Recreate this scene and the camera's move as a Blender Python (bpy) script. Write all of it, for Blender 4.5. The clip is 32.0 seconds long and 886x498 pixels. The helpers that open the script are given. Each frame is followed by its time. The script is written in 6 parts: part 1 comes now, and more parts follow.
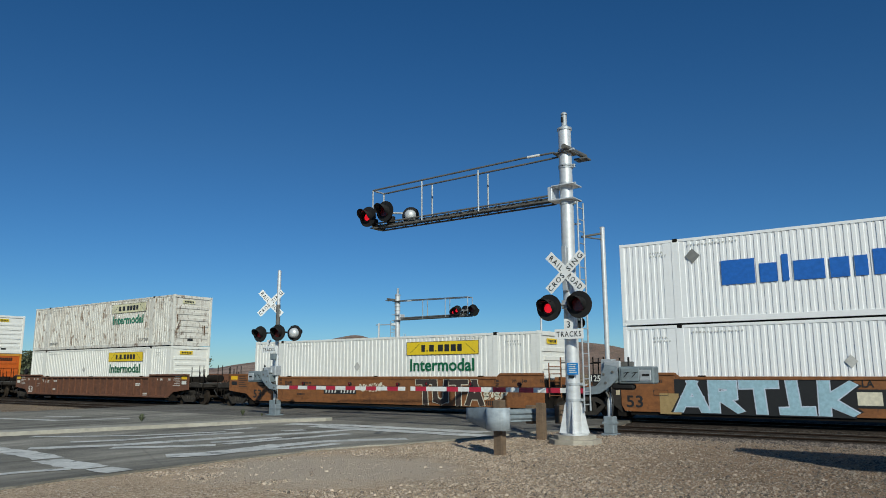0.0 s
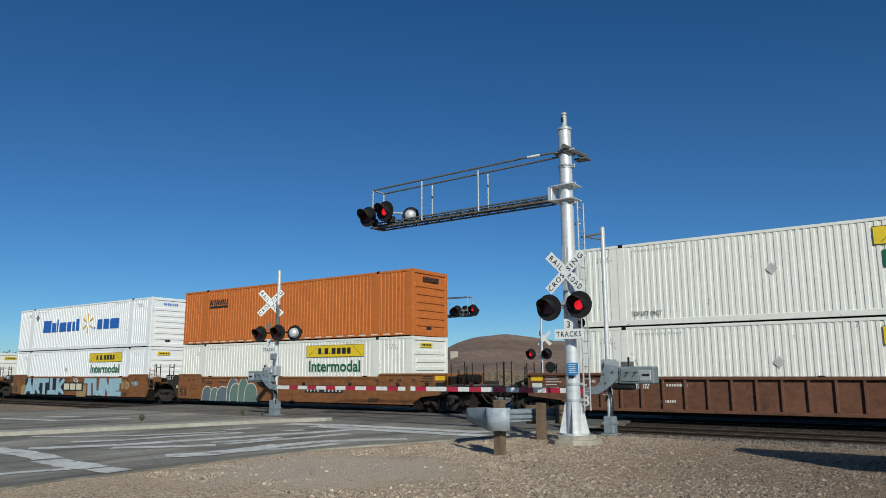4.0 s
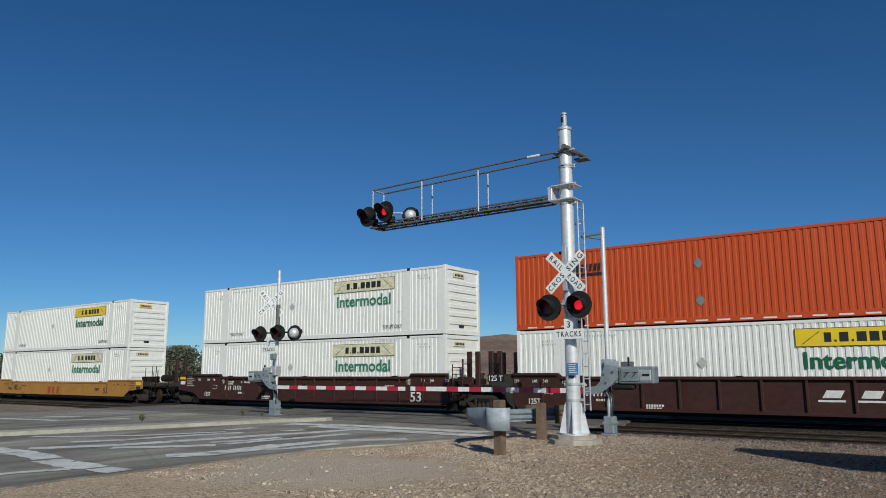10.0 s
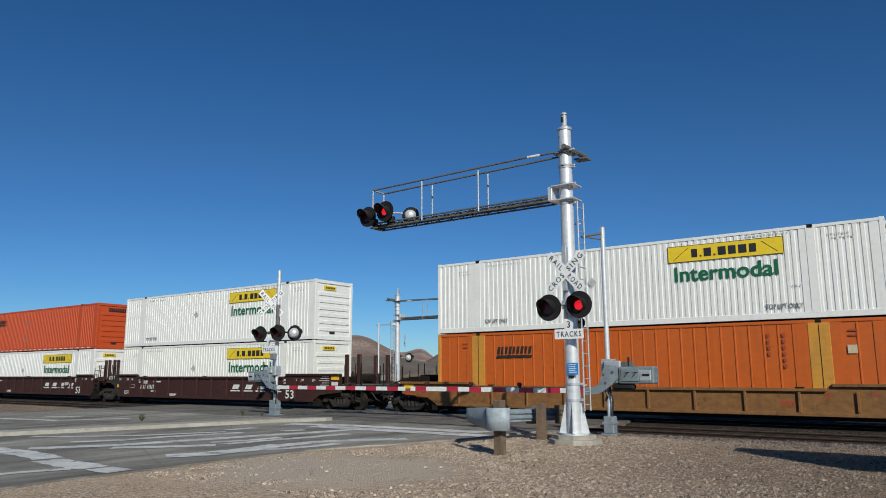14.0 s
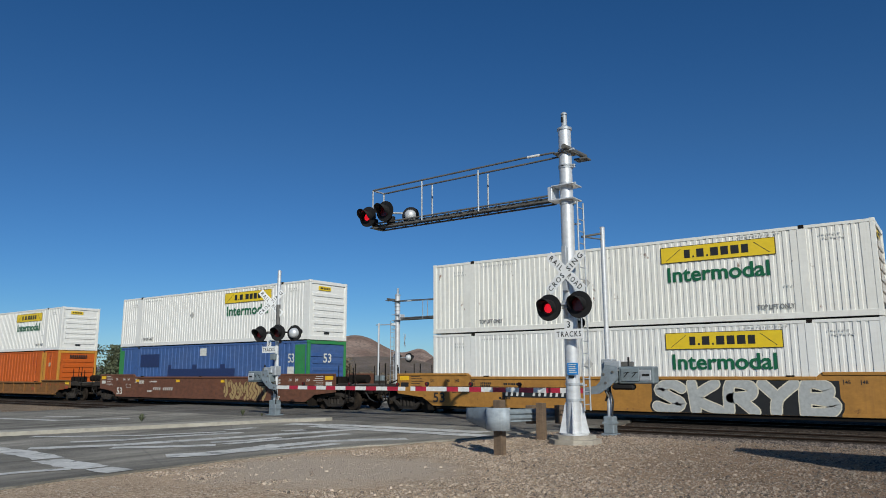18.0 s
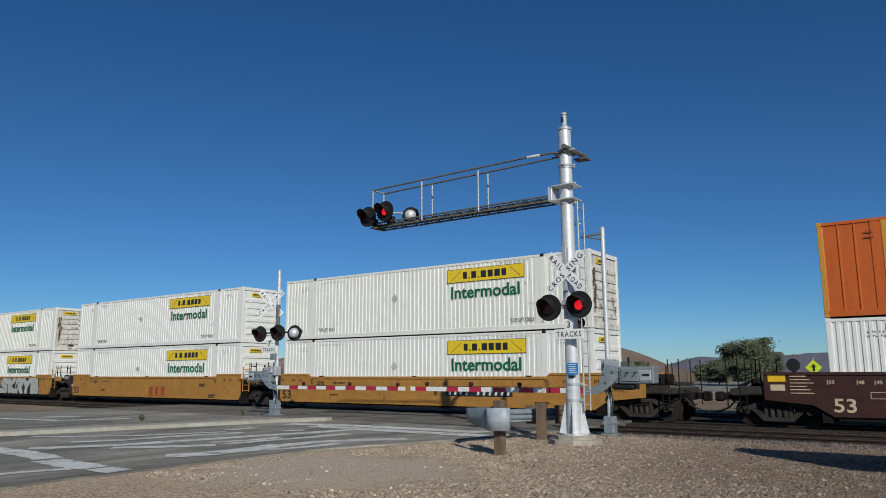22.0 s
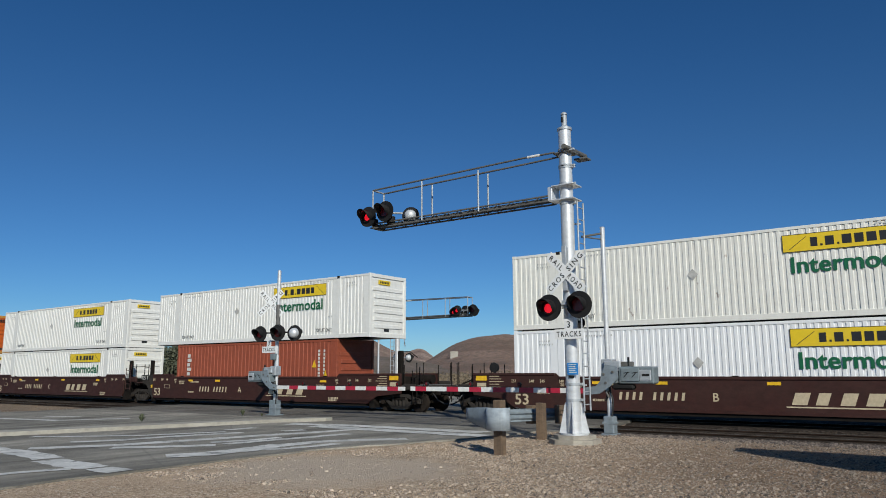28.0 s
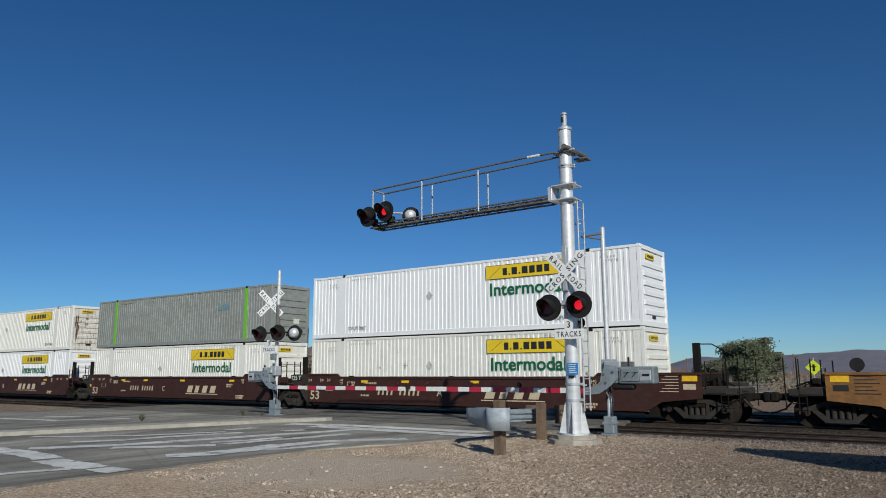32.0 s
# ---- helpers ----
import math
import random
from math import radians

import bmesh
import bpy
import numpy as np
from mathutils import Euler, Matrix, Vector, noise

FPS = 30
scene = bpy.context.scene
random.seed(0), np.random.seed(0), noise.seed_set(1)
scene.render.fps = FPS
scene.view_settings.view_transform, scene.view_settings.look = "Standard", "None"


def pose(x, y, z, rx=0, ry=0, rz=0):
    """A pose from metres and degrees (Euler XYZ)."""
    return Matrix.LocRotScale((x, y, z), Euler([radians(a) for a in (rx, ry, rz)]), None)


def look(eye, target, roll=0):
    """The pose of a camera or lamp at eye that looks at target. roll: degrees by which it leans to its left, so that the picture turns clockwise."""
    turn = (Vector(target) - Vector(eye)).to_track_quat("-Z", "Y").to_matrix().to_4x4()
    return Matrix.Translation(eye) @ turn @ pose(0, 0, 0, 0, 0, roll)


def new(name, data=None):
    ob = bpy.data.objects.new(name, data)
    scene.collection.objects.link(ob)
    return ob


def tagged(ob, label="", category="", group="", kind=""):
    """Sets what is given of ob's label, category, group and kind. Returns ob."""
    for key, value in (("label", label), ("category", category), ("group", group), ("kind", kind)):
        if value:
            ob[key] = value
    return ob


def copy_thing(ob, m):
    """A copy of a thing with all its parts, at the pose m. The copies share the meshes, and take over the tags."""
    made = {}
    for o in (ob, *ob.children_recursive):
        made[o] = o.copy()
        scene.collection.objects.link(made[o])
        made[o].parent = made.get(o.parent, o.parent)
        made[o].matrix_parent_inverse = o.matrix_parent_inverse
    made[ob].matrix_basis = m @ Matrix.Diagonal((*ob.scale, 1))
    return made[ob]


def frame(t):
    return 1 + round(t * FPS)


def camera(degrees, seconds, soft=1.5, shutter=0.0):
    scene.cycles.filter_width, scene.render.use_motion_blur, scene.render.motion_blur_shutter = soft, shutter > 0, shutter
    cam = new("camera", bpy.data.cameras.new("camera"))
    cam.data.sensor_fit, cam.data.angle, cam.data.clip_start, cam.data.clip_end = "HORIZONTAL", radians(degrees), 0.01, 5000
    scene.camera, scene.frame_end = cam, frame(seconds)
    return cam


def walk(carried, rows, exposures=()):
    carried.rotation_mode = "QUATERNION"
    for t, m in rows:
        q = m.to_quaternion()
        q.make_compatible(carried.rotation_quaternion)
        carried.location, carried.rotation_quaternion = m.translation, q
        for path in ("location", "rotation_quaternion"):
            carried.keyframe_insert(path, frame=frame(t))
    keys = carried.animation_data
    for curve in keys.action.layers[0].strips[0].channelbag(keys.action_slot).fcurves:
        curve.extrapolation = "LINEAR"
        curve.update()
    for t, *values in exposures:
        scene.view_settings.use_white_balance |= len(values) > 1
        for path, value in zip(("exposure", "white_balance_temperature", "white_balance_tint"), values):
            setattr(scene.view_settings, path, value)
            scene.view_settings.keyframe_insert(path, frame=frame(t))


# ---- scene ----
EYE = Vector((0.0, 0.0, 1.66))
YAW, PITCH, ROLL = 35.587, 9.781, -0.218


def aim(extra=0.0):
    p, y = radians(PITCH + extra), radians(YAW)
    way = Vector((-math.sin(y) * math.cos(p), math.cos(y) * math.cos(p), math.sin(p)))
    return look(EYE, EYE + way, ROLL)


cam = camera(63.4, 32.0, soft=0.95)
# held still, with one small jolt after six seconds
walk(cam, [(0, aim()), (5.0, aim()), (5.5, aim(0.09)), (6.0, aim()), (6.3, aim(0.05)), (6.5, aim(0.29)), (6.8, aim(0.05)),
           (7.2, aim()), (32.0, aim())],
     # the picture's brightness drifts a little; white balance slightly green
     [(t, e, 6500, min(5, -1 + .4 * t)) for t, e in (
         (0, -.18), (1, -.2), (2, -.22), (3, -.1), (6, -.17), (7, -.22), (8, -.24), (9, -.22), (10, -.2), (11, -.1), (12, -.19), (13, -.1), (14, -.1), (17, -.1), (18, -.16),
         (19, -.2), (20, -.25), (21, -.3), (22, -.22), (23, -.11), (24, -.07), (25, -.13), (28, -.16), (29, -.15), (30, -.13), (31, -.12), (32, -.18))])

# ---- light ----
SUN_AZ, SUN_EL = math.atan2(0.761, -0.649), radians(28.65)
world = bpy.data.worlds.new("world")
scene.world = world
world.use_nodes = True
wn = world.node_tree.nodes
sky = wn.new("ShaderNodeTexSky")
sky.sky_type = 'NISHITA'
sky.sun_disc = False
sky.sun_elevation, sky.sun_rotation = SUN_EL, SUN_AZ
sky.altitude, sky.air_density, sky.dust_density, sky.ozone_density = 600, 1.0, 0.0, 4.0
tint = wn.new("ShaderNodeHueSaturation")
tint.inputs["Saturation"].default_value = 1.24
wn["Background"].inputs[1].default_value = 0.067
world.node_tree.links.new(sky.outputs[0], tint.inputs["Color"])
# clear, cool air towards the horizon, all round
wl = world.node_tree.links
height = wn.new("ShaderNodeSeparateXYZ")
wl.new(wn.new("ShaderNodeTexCoord").outputs["Generated"], height.inputs[0])
cool = wn.new("ShaderNodeValToRGB")
cool.color_ramp.elements[0].color, cool.color_ramp.elements[1].color = (0.65, 0.93, 1.36, 1), (0.96, 0.94, 1.09, 1)
cool.color_ramp.elements[1].position = 0.3
cool.color_ramp.elements.new(0.09).color = (0.66, 0.915, 1.24, 1)
wl.new(height.outputs[2], cool.inputs[0])
air = wn.new("ShaderNodeMix")
air.data_type, air.blend_type = 'RGBA', 'MULTIPLY'
air.inputs[0].default_value = 1.0
wl.new(tint.outputs[0], air.inputs[6])
wl.new(cool.outputs[0], air.inputs[7])
wl.new(air.outputs[2], wn["Background"].inputs[0])
sun = new("sun", bpy.data.lights.new("sun", 'SUN'))
sun.data.energy, sun.data.angle, sun.data.color = 4.35, radians(0.5), (1.0, 0.965, 0.9)
ce = math.cos(SUN_EL)
sun.matrix_world = look((60 * math.sin(SUN_AZ) * ce, 60 * math.cos(SUN_AZ) * ce, 60 * math.sin(SUN_EL)), (0, 0, 0))


# ---- mesh helpers ----
class B:
    """Collects faces for one mesh."""

    def __init__(self):
        self.v, self.f, self.s = [], [], []

    def add(self, verts, faces, smooth=False):
        n = len(self.v)
        self.v += [tuple(p) for p in verts]
        self.f += [tuple(i + n for i in q) for q in faces]
        self.s += [smooth] * len(faces)
        return self

    def box(self, x0, x1, y0, y1, z0, z1):
        v = [(x, y, z) for x in (x0, x1) for y in (y0, y1) for z in (z0, z1)]
        return self.add(v, [(0, 1, 3, 2), (4, 6, 7, 5), (0, 4, 5, 1), (2, 3, 7, 6), (0, 2, 6, 4), (1, 5, 7, 3)])

    def cbox(self, x0, x1, y0, y1, z0, z1, c=0.01):
        """A box with chamfered edges."""
        lo, hi = (x0, y0, z0), (x1, y1, z1)
        v, idx = [], {}
        for i in range(8):
            s = (i & 1, i >> 1 & 1, i >> 2 & 1)
            for a in range(3):
                p = [(hi[k] if s[k] else lo[k]) if k == a else (hi[k] - c if s[k] else lo[k] + c) for k in range(3)]
                idx[s, a] = len(v)
                v.append(p)
        f = []
        for a in range(3):
            b, d = (a + 1) % 3, (a + 2) % 3
            for e in (0, 1):
                q = []
                for sb, sd in ((0, 0), (1, 0), (1, 1), (0, 1)):
                    s = [0, 0, 0]
                    s[a], s[b], s[d] = e, sb, sd
                    q.append(idx[tuple(s), a])
                f.append(q if e else q[::-1])
            for sb in (0, 1):
                for sd in (0, 1):
                    q = []
                    for e, ax in ((0, b), (1, b), (1, d), (0, d)):
                        s = [0, 0, 0]
                        s[a], s[b], s[d] = e, sb, sd
                        q.append(idx[tuple(s), ax])
                    f.append(q if sb == sd else q[::-1])
        for i in range(8):
            s = (i & 1, i >> 1 & 1, i >> 2 & 1)
            q = [idx[s, 0], idx[s, 1], idx[s, 2]]
            f.append(q if sum(s) % 2 else q[::-1])
        return self.add(v, f)

    def cyl(self, p, q, r, n=14, r2=None, caps=True, smooth=True):
        p, q = Vector(p), Vector(q)
        d = (q - p).normalized()
        a = d.orthogonal().normalized()
        b = d.cross(a)
        r2 = r if r2 is None else r2
        v = []
        for c, rr in ((p, r), (q, r2)):
            for i in range(n):
                t = 2 * math.pi * i / n
                v.append(c + (a * math.cos(t) + b * math.sin(t)) * rr)
        self.add(v, [(i, (i + 1) % n, n + (i + 1) % n, n + i) for i in range(n)], smooth)
        if caps:
            self.add(v, [tuple(range(n))[::-1], tuple(range(n, 2 * n))])
        return self

    def tube(self, pts, r, n=8):
        for p, q in zip(pts, pts[1:]):
            self.cyl(p, q, r, n)
        return self

    def prism(self, pts, y0, y1):
        """Points (x, z) drawn out along y."""
        n = len(pts)
        v = [(x, y0, z) for x, z in pts] + [(x, y1, z) for x, z in pts]
        f = [tuple(range(n)), tuple(range(n, 2 * n))[::-1]]
        f += [(i, n + i, n + (i + 1) % n, (i + 1) % n) for i in range(n)]
        return self.add(v, f)

    def prism_x(self, pts, x0, x1):
        n = len(pts)
        v = [(x0, y, z) for y, z in pts] + [(x1, y, z) for y, z in pts]
        f = [tuple(range(n))[::-1], tuple(range(n, 2 * n))]
        f += [((i + 1) % n, n + (i + 1) % n, n + i, i) for i in range(n)]
        return self.add(v, f)

    def prism_z(self, pts, z0, z1):
        n = len(pts)
        v = [(x, y, z0) for x, y in pts] + [(x, y, z1) for x, y in pts]
        f = [tuple(range(n))[::-1], tuple(range(n, 2 * n))]
        f += [(i, (i + 1) % n, n + (i + 1) % n, n + i) for i in range(n)]
        return self.add(v, f)

    def dome(self, c, axis, r, h, n=16, m=5):
        c, d = Vector(c), Vector(axis).normalized()
        a = d.orthogonal().normalized()
        b = d.cross(a)
        v = []
        for j in range(m + 1):
            t = math.pi / 2 * j / m
            rr, hh = max(r * math.cos(t), 0.0005), h * math.sin(t)
            for i in range(n):
                s = 2 * math.pi * i / n
                v.append(c + d * hh + (a * math.cos(s) + b * math.sin(s)) * rr)
        f = [(j * n + i, j * n + (i + 1) % n, (j + 1) * n + (i + 1) % n, (j + 1) * n + i) for j in range(m) for i in range(n)]
        return self.add(v, f, True)

    def moved(self, m):
        self.v = [tuple(m @ Vector(p)) for p in self.v]
        return self

    def mesh(self, name, *mats):
        me = bpy.data.meshes.new(name)
        me.from_pydata(self.v, [], self.f)
        me.polygons.foreach_set("use_smooth", self.s)
        for m in mats:
            me.materials.append(m)
        me.update()
        return me


def part(name, b, material, parent, label="", at=None):
    """One mesh object under a thing or a part."""
    me = b if isinstance(b, bpy.types.Mesh) else b.mesh(name, material)
    ob = new(name, me)
    ob.parent = parent
    if at is not None:
        ob.matrix_basis = at
    return tagged(ob, label=label)


def thing(name, label, category, group="", kind="", at=None):
    ob = tagged(new(name), label, category, group, kind)
    ob.empty_display_size = 0.2
    if at is not None:
        ob.matrix_basis = at
    return ob


def setting(name, b, material, label, category):
    return tagged(new(name, b.mesh(name, material)), label, category, kind="structure")


lettering = {}


def words(text, height, material, width=None, align="LEFT", depth=0.002, bold=0.022, apart=1.0):
    """A mesh of the built-in font: capitals are height tall, lying in the x z plane, read from -y."""
    key = (text, height, width, material.name, align, bold, apart)
    if key not in lettering:
        cu = bpy.data.curves.new("text", 'FONT')
        cu.body, cu.size, cu.extrude, cu.align_x, cu.resolution_u, cu.offset = text, height / 0.69, depth, align, 3, height * bold
        cu.space_character = apart
        ob = new("text", cu)
        me = bpy.data.meshes.new_from_object(ob.evaluated_get(bpy.context.evaluated_depsgraph_get()))
        scene.collection.objects.unlink(ob)
        bpy.data.objects.remove(ob)
        xs = [v.co.x for v in me.vertices]
        k = width / (max(xs) - min(xs)) if width else 1.0
        x0 = {"LEFT": min(xs), "CENTER": (min(xs) + max(xs)) / 2}[align]
        me.transform(Matrix.Translation((-x0, 0, 0)))
        me.transform(Matrix.Rotation(math.pi / 2, 4, 'X') @ Matrix.Diagonal((k, 1, 1, 1)))
        me.name = "lettering"
        me.materials.clear()
        me.materials.append(material)
        lettering[key] = me
    return lettering[key]


# ---- materials ----
def nodes_of(name):
    m = bpy.data.materials.new(name)
    m.use_nodes = True
    t = m.node_tree
    return m, t, t.nodes, t.links, t.nodes["Principled BSDF"]


def spread(t, scale=(1, 1, 1), wander=True):
    """Object coordinates, shifted from object to object."""
    n, l = t.nodes, t.links
    co = n.new("ShaderNodeTexCoord")
    mp = n.new("ShaderNodeMapping")
    mp.inputs["Scale"].default_value = scale
    l.new(co.outputs["Object"], mp.inputs["Vector"])
    if wander:
        info = n.new("ShaderNodeObjectInfo")
        mul = n.new("ShaderNodeMath")
        mul.operation = 'MULTIPLY'
        mul.inputs[1].default_value = 40.0
        l.new(info.outputs["Random"], mul.inputs[0])
        comb = n.new("ShaderNodeCombineXYZ")
        for i in range(3):
            l.new(mul.outputs[0], comb.inputs[i])
        l.new(comb.outputs[0], mp.inputs["Location"])
    return mp.outputs[0]


def noise_of(t, vec, scale, detail=4.0, rough=0.55):
    n = t.nodes.new("ShaderNodeTexNoise")
    n.inputs["Scale"].default_value, n.inputs["Detail"].default_value, n.inputs["Roughness"].default_value = scale, detail, rough
    t.links.new(vec, n.inputs["Vector"])
    return n.outputs["Fac"]


def ramp_of(t, fac, stops):
    r = t.nodes.new("ShaderNodeValToRGB")
    el = r.color_ramp.elements
    while len(el) < len(stops):
        el.new(0.5)
    for e, (p, c) in zip(el, stops):
        e.position = p
        e.color = (c, c, c, 1) if isinstance(c, (int, float)) else (*c, 1)
    t.links.new(fac, r.inputs["Fac"])
    return r.outputs["Color"]


def mix_of(t, fac, a, b, how='MIX'):
    m = t.nodes.new("ShaderNodeMix")
    m.data_type, m.blend_type = 'RGBA', how
    for sock, val in ((m.inputs[0], fac), (m.inputs[6], a), (m.inputs[7], b)):
        if isinstance(val, (int, float)):
            sock.default_value = val
        elif isinstance(val, tuple):
            sock.default_value = (*val, 1)
        else:
            t.links.new(val, sock)
    return m.outputs[2]


def bump_of(t, bs, height, strength, dist):
    b = t.nodes.new("ShaderNodeBump")
    b.inputs["Strength"].default_value, b.inputs["Distance"].default_value = strength, dist
    t.links.new(height, b.inputs["Height"])
    t.links.new(b.outputs[0], bs.inputs["Normal"])


def scaled(t, val, k):
    m = t.nodes.new("ShaderNodeMath")
    m.operation = 'MULTIPLY'
    m.inputs[1].default_value = k
    t.links.new(val, m.inputs[0])
    return m.outputs[0]


def paint(name, col, rough=0.45, metal=0.0, dirt=(0.12, 0.09, 0.06), grime=0.35, streaks=0.25, spot=0.0, spot_col=(0.16, 0.06, 0.02),
          bump=0.15, fine=30.0, gloss=0.5):
    """Coated or bare metal with soft grime, streaks that run down, and rust spots."""
    m, t, n, l, bs = nodes_of(name)
    soft = ramp_of(t, noise_of(t, spread(t), 0.9, 5), [(0.35, 0.0), (0.75, 1.0)])
    run = ramp_of(t, noise_of(t, spread(t, (5, 5, 0.35)), 1.6, 5, 0.6), [(0.5, 0.0), (0.8, 1.0)])
    c = mix_of(t, scaled(t, soft, grime), col, dirt)
    c = mix_of(t, scaled(t, run, streaks), c, dirt)
    worn = ramp_of(t, noise_of(t, spread(t, (1, 1, 1.8)), 3.7, 9, 0.68), [(0.32, 1.0 - 0.75 * grime), (0.68, 1.0 + 0.22 * grime)])
    c = mix_of(t, 1.0, c, worn, 'MULTIPLY')
    if spot:
        sp = ramp_of(t, noise_of(t, spread(t, (1, 1, 0.6)), 2.6, 8, 0.7), [(0.66 - spot * 0.12, 0.0), (0.72 - spot * 0.1, 1.0)])
        c = mix_of(t, scaled(t, sp, 0.85), c, spot_col)
    l.new(c, bs.inputs["Base Color"])
    r = ramp_of(t, soft, [(0.0, rough), (1.0, min(rough + 0.25, 1.0))])
    l.new(r, bs.inputs["Roughness"])
    bs.inputs["Metallic"].default_value = metal
    bs.inputs["Specular IOR Level"].default_value = gloss
    bump_of(t, bs, noise_of(t, spread(t), fine, 3), bump, 0.004)
    return m


def plain(name, col, rough=0.5, metal=0.0, glow=0.0):
    m, t, n, l, bs = nodes_of(name)
    v = ramp_of(t, noise_of(t, spread(t), 9.0, 5), [(0.3, 0.82), (0.7, 1.08)])
    l.new(mix_of(t, 1.0, col, v, 'MULTIPLY'), bs.inputs["Base Color"])
    bs.inputs["Roughness"].default_value, bs.inputs["Metallic"].default_value = rough, metal
    if glow:
        bs.inputs["Emission Color"].default_value, bs.inputs["Emission Strength"].default_value = (*col, 1), glow
    return m


WHITE = paint("white_paint", (0.78, 0.77, 0.73), 0.42, grime=0.10, streaks=0.20, dirt=(0.34, 0.29, 0.22))
CREAM = paint("cream_paint", (0.79, 0.775, 0.715), 0.5, grime=0.11, streaks=0.2, dirt=(0.34, 0.28, 0.2), spot=0.15)
STAINED = paint("stained_white_paint", (0.76, 0.74, 0.67), 0.5, grime=0.25, streaks=1.0, dirt=(0.26, 0.17, 0.10), spot=0.9, spot_col=(0.16, 0.09, 0.045))
RUSTY_END = paint("rust_run_paint", (0.74, 0.71, 0.64), 0.55, grime=0.25, streaks=1.0, dirt=(0.17, 0.095, 0.05), spot=0.7, spot_col=(0.12, 0.065, 0.035))
RUST_RUN = plain("rust_run", (0.12, 0.065, 0.035), 0.8)
SNOW = paint("bright_white_paint", (0.82, 0.82, 0.82), 0.38, grime=0.06, streaks=0.1, dirt=(0.45, 0.43, 0.4))
ORANGE = paint("orange_paint", (0.53, 0.102, 0.007), 0.5, grime=0.15, streaks=0.4, dirt=(0.26, 0.06, 0.015), spot=0.2)
DULL_ORANGE = paint("dull_orange_paint", (0.57, 0.155, 0.024), 0.55, grime=0.25, streaks=0.3, dirt=(0.3, 0.1, 0.04), spot=0.3)
RED_ORANGE = paint("red_orange_paint", (0.5, 0.068, 0.013), 0.42, grime=0.08, streaks=0.12, dirt=(0.35, 0.08, 0.03))
YELLOW_POST = paint("ochre_paint", (0.6, 0.27, 0.03), 0.5, grime=0.2, streaks=0.3)
BLUE = paint("blue_paint", (0.045, 0.11, 0.30), 0.5, grime=0.3, streaks=0.3, dirt=(0.10, 0.13, 0.2), spot=0.1)
NAVY = plain("navy_paint", (0.02, 0.035, 0.11), 0.5)
GREEN_POST = paint("green_paint", (0.03, 0.24, 0.07), 0.5, grime=0.2)
LIME = paint("lime_paint", (0.17, 0.5, 0.04), 0.5, grime=0.15)
GREY = paint("grey_paint", (0.27, 0.29, 0.27), 0.55, grime=0.3, streaks=0.35, dirt=(0.15, 0.14, 0.12), spot=0.1)
RUST_RED = paint("rust_red_paint", (0.33, 0.075, 0.035), 0.55, grime=0.25, streaks=0.3, dirt=(0.16, 0.05, 0.03), spot=0.1)
YELLOW_SIGN = paint("yellow_vinyl", (0.80, 0.56, 0.02), 0.4, grime=0.12, streaks=0.15, dirt=(0.45, 0.32, 0.08))
PALE_YELLOW = paint("faded_yellow_vinyl", (0.74, 0.69, 0.42), 0.5, grime=0.5, streaks=0.7, dirt=(0.72, 0.7, 0.6))
PALE_GREEN_INK = plain("faded_green_ink", (0.035, 0.20, 0.12), 0.6)
SCUFF = paint("scuffed_primer", (0.6, 0.59, 0.56), 0.6, grime=0.4)
BLACK_INK = plain("black_ink", (0.02, 0.02, 0.02), 0.5)
GREEN_INK = plain("green_ink", (0.008, 0.12, 0.05), 0.5)
BLUE_INK = plain("blue_ink", (0.02, 0.13, 0.48), 0.45)
GOLD_INK = plain("gold_ink", (0.85, 0.50, 0.02), 0.45)
WHITE_INK = plain("white_ink", (0.66, 0.65, 0.6), 0.6)
GREY_INK = plain("grey_ink", (0.2, 0.2, 0.19), 0.6)
FAINT_INK = plain("faint_grey_ink", (0.52, 0.52, 0.49), 0.6)
BUFF_INK = plain("buff_ink", (0.55, 0.45, 0.3), 0.6)
RED_INK = plain("red_brown_ink", (0.33, 0.06, 0.02), 0.6)
SPRAY_BLUE = plain("pale_blue_spray", (0.33, 0.5, 0.58), 0.6)
SPRAY_SILVER = plain("silver_spray", (0.42, 0.43, 0.42), 0.45)
SPRAY_CREAM = plain("cream_spray", (0.68, 0.62, 0.48), 0.6)
SPRAY_OCHRE = plain("ochre_spray", (0.36, 0.25, 0.11), 0.6)
SPRAY_PALE = plain("pale_lilac_spray", (0.52, 0.58, 0.68), 0.6)
SPRAY_BROWN = plain("dark_brown_spray", (0.05, 0.034, 0.027), 0.6)
SPRAY_SLATE = plain("slate_spray", (0.12, 0.15, 0.18), 0.6)
SPRAY_TEAL = plain("teal_spray", (0.13, 0.2, 0.17), 0.6)
WELL_ORANGE = paint("weathered_orange_well", (0.27, 0.102, 0.03), 0.6, grime=0.5, streaks=0.55, dirt=(0.15, 0.065, 0.03), spot=0.5, spot_col=(0.11, 0.045, 0.02))
WELL_RUST = paint("rusty_brown_well", (0.165, 0.066, 0.034), 0.75, grime=0.5, streaks=0.6, dirt=(0.09, 0.045, 0.03), spot=0.6, spot_col=(0.06, 0.03, 0.02))
WELL_YELLOW = paint("yellow_well", (0.43, 0.205, 0.038), 0.55, grime=0.3, streaks=0.4, dirt=(0.22, 0.10, 0.033), spot=0.25, spot_col=(0.12, 0.05, 0.02))
WELL_OCHRE = paint("weathered_yellow_well", (0.25, 0.112, 0.028), 0.6, grime=0.5, streaks=0.6, dirt=(0.15, 0.07, 0.03), spot=0.5, spot_col=(0.1, 0.045, 0.02))
